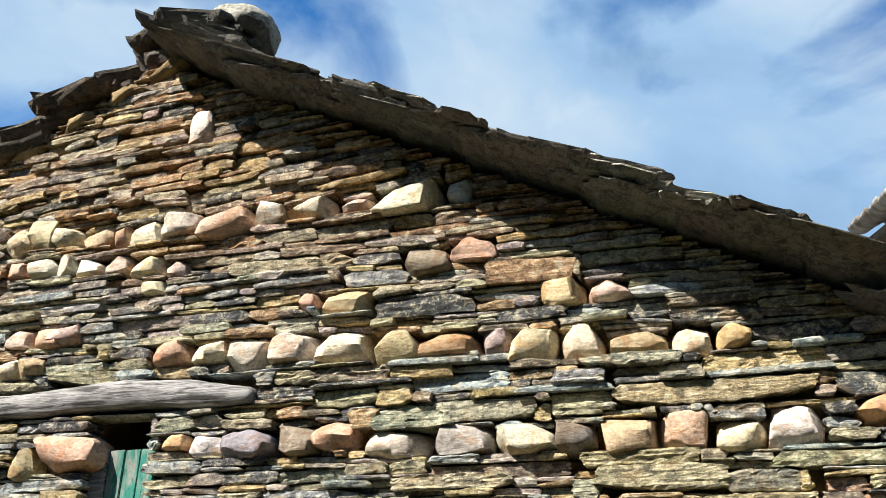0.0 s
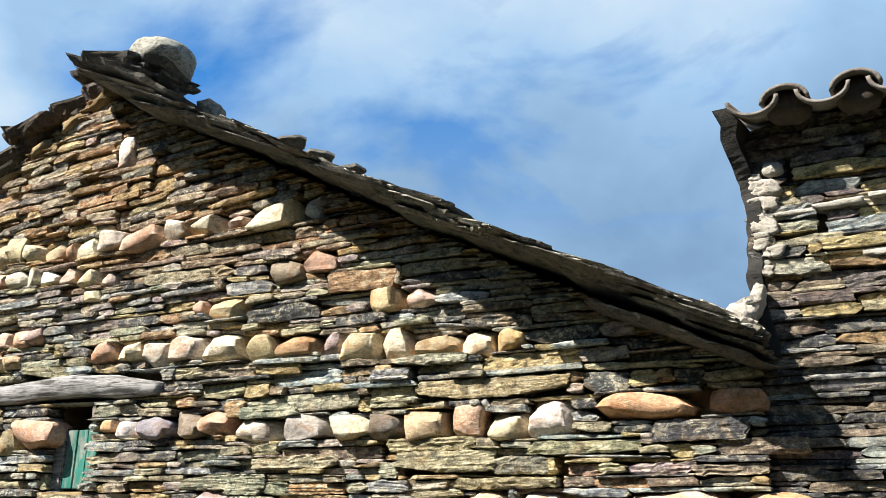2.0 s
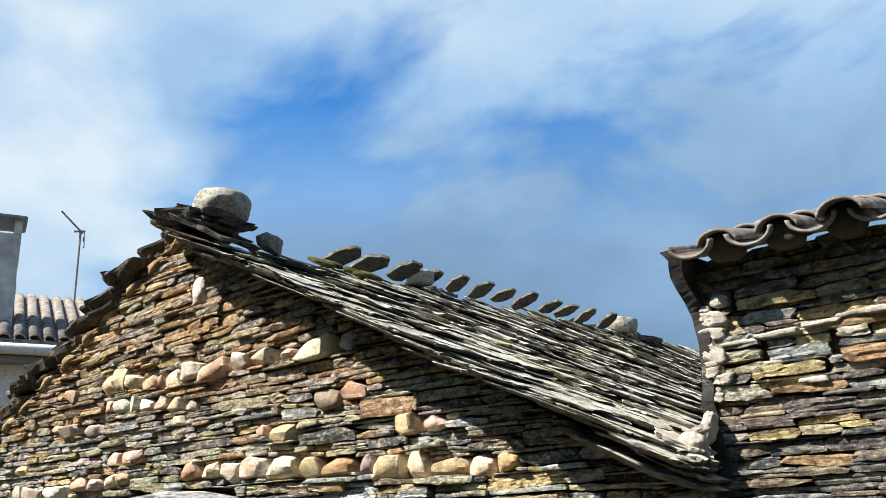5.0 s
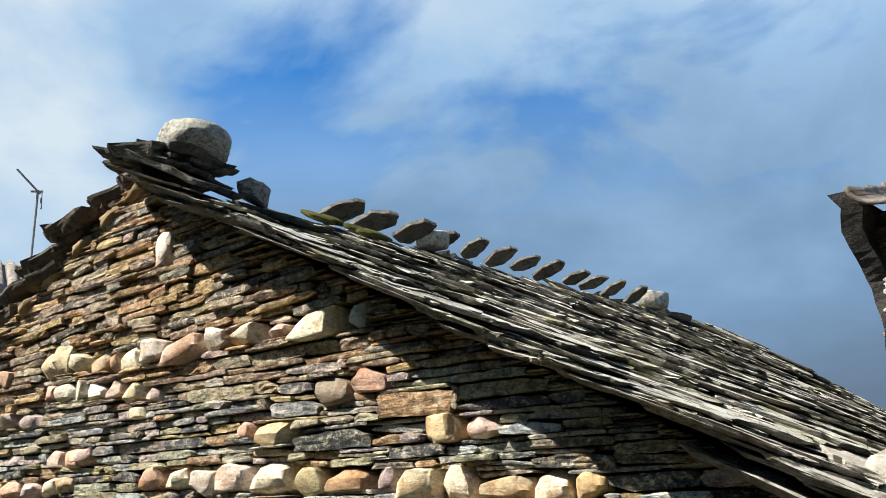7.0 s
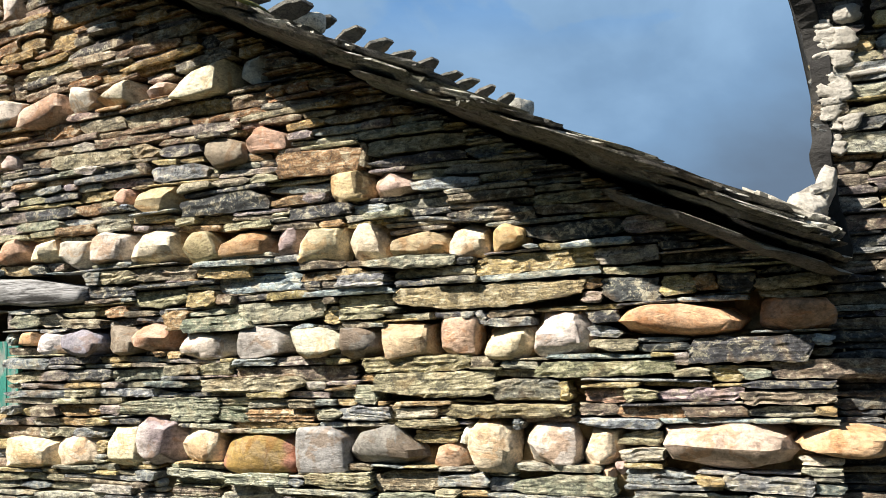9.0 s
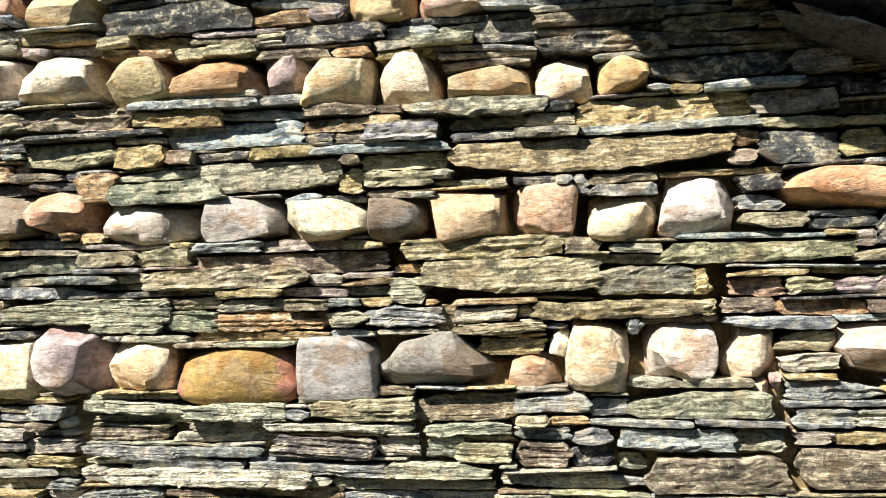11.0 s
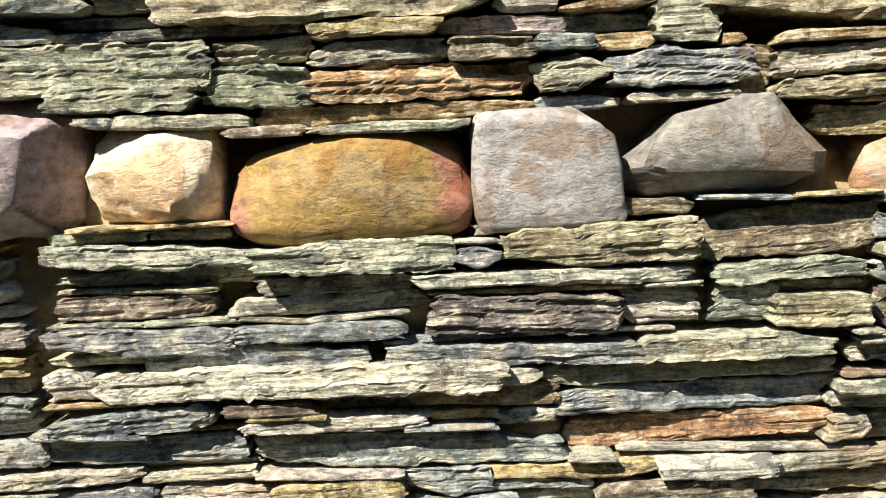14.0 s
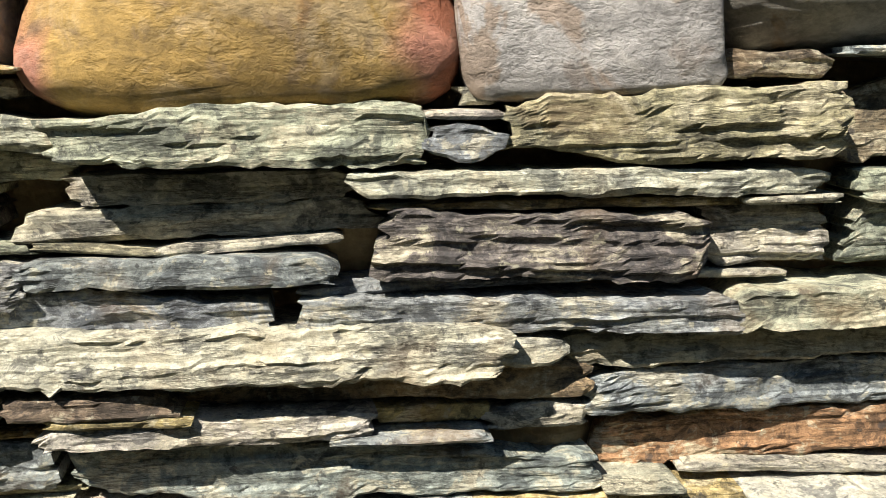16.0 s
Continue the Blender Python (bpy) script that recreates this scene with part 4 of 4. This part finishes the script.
for k in range(12):
    y = 1.2 + 0.335 * k + rng.uniform(-0.04, 0.04)
    big = 1.12 if k < 3 else 0.9
    v, f = leaf_shape(0.29 * big * rng.uniform(0.9, 1.1), 0.165 * big * rng.uniform(0.85, 1.1), 0.042 * big, rng)
    along = Vector((0.80, 0.42 - 0.01 * k, 0.22 + 0.015 * k + rng.uniform(-0.12, 0.14))).normalized()
    up = Vector((-0.52 + rng.uniform(-0.1, 0.1), 0.42 + rng.uniform(-0.1, 0.1), 0.74))
    up = (up - along * up.dot(along)).normalized()
    side = up.cross(along)
    m = Matrix.Translation((skewed(-2.50, y), y, RIDGE_Z + 0.05)) @ Matrix((along, side, up)).transposed().to_4x4()
    ridge_thing("ridge_slab", v, f, RIDGE_SLATE, shade(rng, (0.06, 0.056, 0.047)), m, "dark slate slab jutting up over the ridge", "stone slab", "slabs along the ridge")
v, f = boulder_shape(0.3, 0.18, 0.3, rng, 18, 12, 0.9)
ridge_thing("ridge_block", v, f, LICHEN_STONE, (0.36, 0.34, 0.29), pose(skewed(-2.50, 5.2), 5.2, RIDGE_Z + 0.04), "pale stone block at the far end of the ridge", "stone block", "", True)
v, f = boulder_shape(0.2, 0.14, 0.2, rng, 18, 12, 0.9)
ridge_thing("ridge_block", v, f, LICHEN_STONE, (0.34, 0.32, 0.27), pose(skewed(-2.46, 2.05), 2.05, RIDGE_Z + 0.01), "pale stone wedged between the ridge slabs", "stone block", "", True)

# cushions of moss beside the first ridge slabs
for x, y, w in ((-2.30, 0.82, 0.2), (-2.34, 0.98, 0.16), (-2.22, 1.06, 0.14), (-2.2, 1.22, 0.18), (-2.1, 1.02, 0.1)):
    v, f = boulder_shape(w, 0.05, w * 1.3, rng, 24, 14, 0.5, 0.0, (0.7, 0.95), 0.08)
    piece("moss", mesh_of("moss", v, f, MOSS, None, True), roof, pose(skewed(x, y), y, roof_right(x) + 0.03, 0, slope, 0), "cushion of green and yellow moss")

# ---- neighbouring house ----
NX0, NX1, NY, NTOP = 1.03, 4.6, 0.04, 3.56
wall_neighbour = tagged(new("wall_neighbour", wall_core("wall_neighbour", [(NX0 + 0.02, -0.1), (NX1, -0.1), (NX1, NTOP), (NX0 + 0.02, NTOP)], NY + 0.07, 4.2, DARK_EARTH)), "dark slate house wall beside the gable with white lime joints", "wall", kind="structure")
rng = random.Random(41)
fill = Filler(NX0 - 0.02, NX1, 0.0, NTOP)
known = [(1.38, 3.31, 0.34, 0.062, "straw"), (1.62, 3.22, 0.32, 0.06, "straw"), (1.17, 3.08, 0.22, 0.05, "pale2"), (1.45, 3.06, 0.26, 0.06, "blue"), (1.24, 3.02, 0.26, 0.05, "olive"), (1.42, 2.99, 0.26, 0.055, "straw"), (1.2, 2.9, 0.22, 0.045, "pale2"), (1.3, 2.72, 0.22, 0.05, "straw"), (1.45, 2.6, 0.3, 0.05, "rust"), (1.75, 3.02, 0.26, 0.07, "rust"), (1.3, 2.84, 0.24, 0.05, "brown"), (1.16, 2.66, 0.2, 0.06, "brown"), (1.5, 2.83, 0.3, 0.06, "purpledark")]
for s in known:
    fill.take(*s[:4])
pieces = list(known)
for x, z, w, h in fill.lay(rng, lambda z, r: r.choice((0.03, 0.04, 0.05, 0.06)) if z > 2.7 else r.choice((0.02, 0.03, 0.04)), lambda z, r: r.uniform(0.12, 0.38)):
    pieces.append((x, z, w, h, rng.choice(("straw", "dark", "purpledark", "rust", "olive", "brown", "grey", "dark", "pale2", "purpledark") if z > 2.72 else ("dark", "dark", "purpledark", "grey", "dark", "brown"))))
pieces.sort(key=lambda s: (s[0] - 1.3) ** 2 + (s[1] - 2.9) ** 2)
loose = []
for number, (x, z, w, h, colour) in enumerate(pieces):
    seen = x < 2.2 and z > 1.9
    v, f = slate_shape(w, h * 0.9, 0.09, rng, 0.025 if seen else 0.06, 0.01 if seen else 0.02)
    tint, y = tuple(0.9 * c for c in shade(rng, STONE[colour])), NY + 0.01 + rng.uniform(-0.02, 0.015)
    if number < 290:
        piece("slate", mesh_of("slate", laid(v, 0, 0, 0, rng.gauss(0, 0.01)), f, DARK_SLATE, tint), wall_neighbour, pose(x, y, z))
    else:
        loose.append((laid(v, x, y, z, 0), f, tint))
joined("slate_courses", loose, DARK_SLATE, wall_neighbour, "dark thin slates laid in courses")
for x, z, w, h in ((1.12, 3.26, 0.07, 0.07), (1.11, 3.19, 0.06, 0.06), (1.10, 3.09, 0.06, 0.07), (1.20, 3.135, 0.16, 0.018), (1.37, 3.15, 0.2, 0.026), (1.56, 3.17, 0.16, 0.018), (1.73, 3.19, 0.2, 0.024), (1.13, 3.34, 0.08, 0.05), (1.9, 3.19, 0.3, 0.03), (1.12, 2.98, 0.06, 0.05), (1.5, 2.93, 0.12, 0.025)):
    v, f = slate_shape(w, h, 0.08, rng, 0.012, 0.012)
    piece("lime_joint", mesh_of("lime_joint", laid(v, 0, 0, 0, 0.03), f, LIME, None, True), wall_neighbour, pose(x, NY - 0.018, z), "smear of white lime mortar")
for k in range(12):
    z = 2.90 + 0.038 * k + rng.uniform(-0.008, 0.008)
    v, f = slate_shape(rng.uniform(0.03, 0.085), rng.uniform(0.025, 0.05), 0.06, rng, 0.006, 0.005)
    piece("lime_joint", mesh_of("lime_joint", laid(v, 0, 0, 0, rng.gauss(0, 0.25)), f, LIME, None, True), wall_neighbour, pose(1.065 + rng.uniform(-0.012, 0.016), NY - 0.012 + rng.uniform(-0.006, 0.01), z), "smear of white lime mortar")

# rendered edge that flares out below the tiles
bm = bmesh.new()
profile = [(1.03, 2.55), (1.0, 2.8), (0.995, 2.95), (1.005, 3.14), (1.0, 3.28), (0.975, 3.38), (0.955, 3.47), (0.96, 3.54), (0.94, 3.585)]
loops = []
zs = np.linspace(profile[0][1], profile[-1][1], 46)
edge_x = np.interp(zs, [q[1] for q in profile], [q[0] for q in profile])
for x, z in zip(edge_x, zs):
    out = max(0.0, (z - 3.3)) * 0.55
    ring = []
    for px, py in ((x, NY + 0.0 - out), (x + 0.06, NY - 0.005 - out), (x + 0.12, NY + 0.3), (x + 0.12, 4.2), (x, 4.2), (x, NY + 0.3)):
        shake = Vector((noise.noise((px * 8, py * 8, z * 14)), noise.noise((px * 8 + 5, py * 8, z * 14)), 0)) * 0.018
        ring.append(bm.verts.new((px + shake.x, py + shake.y, z)))
    loops.append(ring)
for a, b in zip(loops, loops[1:]):
    for k in range(6):
        bm.faces.new((a[k], a[(k + 1) % 6], b[(k + 1) % 6], b[k]))
bm.faces.new(loops[0][::-1])
bm.faces.new(loops[-1])
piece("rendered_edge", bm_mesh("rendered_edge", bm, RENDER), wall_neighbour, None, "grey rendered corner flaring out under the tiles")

tile_roof = tagged(new("tile_roof"), "weathered clay barrel tile roof of the neighbouring house", "roof", kind="structure")
bm = bmesh.new()
bmesh.ops.create_cube(bm, size=1.0, matrix=Matrix.Translation((2.9, 2.15, 4.13)) @ Euler((radians(17), 0, 0)).to_matrix().to_4x4() @ Matrix.Diagonal((3.6, 3.9, 0.05, 1)))
piece("roof_deck", bm_mesh("roof_deck", bm, DECK), tile_roof)


def barrel(name, radius, length, thick, up, mat=CLAY):
    """A half-round clay tile along y, slightly tapered."""
    bm = bmesh.new()
    ends = []
    for y, r in ((0.0, radius), (length, radius * 0.86)):
        outer, inner = [], []
        for k in range(13):
            a = math.pi * k / 12
            c, s = math.cos(a), math.sin(a) * (1 if up else -1)
            outer.append(bm.verts.new((r * c, y, r * 0.72 * s)))
            inner.append(bm.verts.new(((r - thick) * c, y, (r * 0.72 - thick) * s)))
        ends.append((outer, inner))
    (o0, i0), (o1, i1) = ends
    for k in range(12):
        bm.faces.new((o0[k], o0[k + 1], o1[k + 1], o1[k]))
        bm.faces.new((i0[k + 1], i0[k], i1[k], i1[k + 1]))
        bm.faces.new((o0[k + 1], o0[k], i0[k], i0[k + 1]))
        bm.faces.new((o1[k], o1[k + 1], i1[k + 1], i1[k]))
    bm.faces.new((o0[0], o1[0], i1[0], i0[0]))
    bm.faces.new((o0[12], i0[12], i1[12], o1[12]))
    return bm_mesh(name, bm, mat, True)


cover, pan = barrel("cover_tile", 0.098, 0.48, 0.016, True), barrel("pan_tile", 0.105, 0.48, 0.016, False)
PITCH = 17
for k in range(14):
    for j in range(9):
        for me, dx, dz in ((cover, 0.0, 0.07), (pan, 0.132, 0.098)):
            if k == 0 and me is cover:
                continue
            x = 1.25 - 0.264 + k * 0.264 + dx - 0.02
            d = j * 0.42
            lift = rng.uniform(-0.006, 0.008)
            piece(me.name, me, tile_roof, pose(x + rng.uniform(-0.008, 0.008), -0.17 + d * math.cos(radians(PITCH)) + rng.uniform(-0.02, 0.02), 3.485 + dz + d * math.sin(radians(PITCH)) + lift, PITCH - 2, 0, rng.uniform(-2, 2)))
for k in range(1, 14):
    v, f = boulder_shape(0.18, 0.15, 0.14, rng, 18, 12, 0.4, 0.0, (0.6, 0.8))
    piece("tile_bedding", mesh_of("tile_bedding", v, f, DARK_EARTH, None, True), tile_roof, pose(0.966 + k * 0.264, -0.06, 3.565), "dark bedding under the tile ends")
# mortar where the slate roof meets the neighbour
for x, y, z, w, d, h, tilt in ((0.92, -0.05, 2.715, 0.26, 0.22, 0.02, 26), (0.99, 0.04, 2.745, 0.14, 0.22, 0.03, -25)):
    v, f = plate_shape(w, d, h, rng, 40, 0.14, 0.5)
    piece("lime_fillet", mesh_of("lime_fillet", v, f, LIME, None), roof, pose(x, y, z, rng.uniform(-8, 8), tilt, rng.uniform(-10, 10)), "pale lime mortar sealing the roof corner")
for x, y, z, w, d, h in ((0.97, -0.07, 2.70, 0.14, 0.14, 0.11), (1.03, 0.0, 2.77, 0.07, 0.1, 0.15)):
    v, f = boulder_shape(w, h, d, rng, 44, 28, 0.95, 0.2, (0.5, 0.8), 0.07)
    piece("lime_fillet", mesh_of("lime_fillet", v, f, LIME, None, True), roof, pose(x, y, z, 0, 20, 0), "pale lime mortar sealing the roof corner")
v, f = plate_shape(0.34, 0.3, 0.04, rng, 48, 0.14)
piece("corner_slab", mesh_of("corner_slab", v, f, ROOF_SLATE, (0.20, 0.19, 0.16)), roof, pose(0.88, -0.08, 2.665, 0, 20, 8), "thick lichened slab at the foot of the roof")

# ---- white house behind ----
HOUSE = Matrix(((0.445, -0.895, 0, -13.2), (0.895, 0.445, 0, 4.2), (0, 0, 1, 0), (0, 0, 0, 1)))
house = tagged(new("white_house"), "whitewashed house with a grey tile roof, far behind", "house")
house.matrix_basis = HOUSE
bm = bmesh.new()
block(bm, -5, 7, 0, 7, 0, 5.85)
piece("wall", bm_mesh("wall", bm, WHITEWASH), house)
bm = bmesh.new()
for a, b in (((-5.4, -0.45, 5.9), (-5.4, 3.5, 7.68)), ((-5.4, 7.45, 5.9), (-5.4, 3.5, 7.68))):
    quad = [bm.verts.new(p) for p in (a, (7.4, a[1], a[2]), (7.4, b[1], b[2]), b)]
    low = [bm.verts.new((p.co.x, p.co.y, p.co.z - 0.12)) for p in quad]
    bm.faces.new(quad)
    bm.faces.new(low[::-1])
    for k in range(4):
        bm.faces.new((quad[k], low[k], low[(k + 1) % 4], quad[(k + 1) % 4]))
house_roof = piece("roof", bm_mesh("roof", bm, CLAY), house, None, "grey-brown barrel tile roof")
ridge_tile = barrel("tile_run", 0.10, 4.2, 0.02, True)
for k in range(52):
    piece("tile_run", ridge_tile, house_roof, pose(-5.3 + k * 0.245, -0.48, 5.92, math.degrees(math.atan2(1.78, 3.95)), 0, 0))
bm = bmesh.new()
bmesh.ops.create_cone(bm, cap_ends=True, segments=14, radius1=0.1, radius2=0.1, depth=12.6, matrix=Matrix.Translation((1.0, -0.52, 5.72)) @ Euler((0, radians(90), 0)).to_matrix().to_4x4())
piece("gutter", bm_mesh("gutter", bm, WHITE_PVC, True), house, None, "white round gutter")
# soffit board in grey, a colour that imitates the shade below the eaves
bm = bmesh.new()
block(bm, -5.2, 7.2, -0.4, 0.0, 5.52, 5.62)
piece("eaves", bm_mesh("eaves", bm, STEEL), house, None, "soffit board with its shade put into the grey colour")

chimney = tagged(new("chimney"), "rough stone chimney with a flat slab cap", "chimney")
chimney.matrix_basis = HOUSE @ pose(-0.41, 0.9, 6.1)
bm = bmesh.new()
block(bm, -0.36, 0.36, -0.36, 0.36, 0.0, 2.05, 0.03)
bmesh.ops.subdivide_edges(bm, edges=bm.edges[:], cuts=5, use_grid_fill=True)
for vert in bm.verts:
    vert.co += Vector((noise.noise(vert.co * 4), noise.noise(vert.co * 4 + Vector((9, 0, 0))), 0)) * 0.03
piece("shaft", bm_mesh("shaft", bm, CHIMNEY_STONE), chimney)
for sx in (-0.29, 0.29):
    for sy in (-0.29, 0.29):
        bm = block(bmesh.new(), sx - 0.07, sx + 0.07, sy - 0.07, sy + 0.07, 2.04, 2.32, 0.01)
        piece("cap_post", bm_mesh("cap_post", bm, CHIMNEY_STONE), chimney)
bm = bmesh.new()
block(bm, -0.44, 0.44, -0.44, 0.44, 2.32, 2.40, 0.02)
block(bm, -0.25, 0.25, -0.25, 0.25, 2.39, 2.46, 0.02)
piece("cap", bm_mesh("cap", bm, STEEL), chimney, None, "dark flat chimney cap")

antenna = tagged(new("antenna"), "thin television antenna on a mast", "antenna")
antenna.matrix_basis = HOUSE @ pose(1.20, 3.4, 7.5)


def rod(name, a, b, r, mat, parent):
    a, b = Vector(a), Vector(b)
    bm = bmesh.new()
    m = Matrix.Translation((a + b) / 2) @ (b - a).to_track_quat("Z", "Y").to_matrix().to_4x4()
    bmesh.ops.create_cone(bm, cap_ends=True, segments=8, radius1=r, radius2=r, depth=(b - a).length, matrix=m)
    return piece(name, bm_mesh(name, bm, mat), parent)


rod("mast", (0, 0, -0.2), (0.0, 0, 1.8), 0.025, STEEL, antenna)
rod("boom", (0.05, 0, 1.72), (-0.44, 0, 2.2), 0.022, STEEL, antenna)
rod("bracket", (-0.14, 0, 1.75), (0.1, 0, 1.78), 0.025, STEEL, antenna)
rod("reflector", (0.08, -0.15, 1.35), (0.08, 0.15, 1.85), 0.02, STEEL, antenna)

# ---- ground ----
bm = bmesh.new()
bmesh.ops.create_grid(bm, x_segments=60, y_segments=60, size=400)
for vert in bm.verts:
    far = max(0.0, vert.co.xy.length - 30)
    vert.co.z = -0.02 + far * 0.02 * noise.noise(vert.co * 0.01)
tagged(new("ground", bm_mesh("ground", bm, GROUND)), "dry earth and thin grass in front of the house", "ground", kind="structure")

# ---- plain wall added unseen behind the walk, to block low sky light ----
bm = bmesh.new()
block(bm, -16, 12, -9.6, -9.0, -0.1, 7.0)
tagged(new("sky_block_wall", bm_mesh("sky_block_wall", bm, DARK_EARTH)), "plain dark stone wall added out of view to block sky light", "wall", kind="structure")
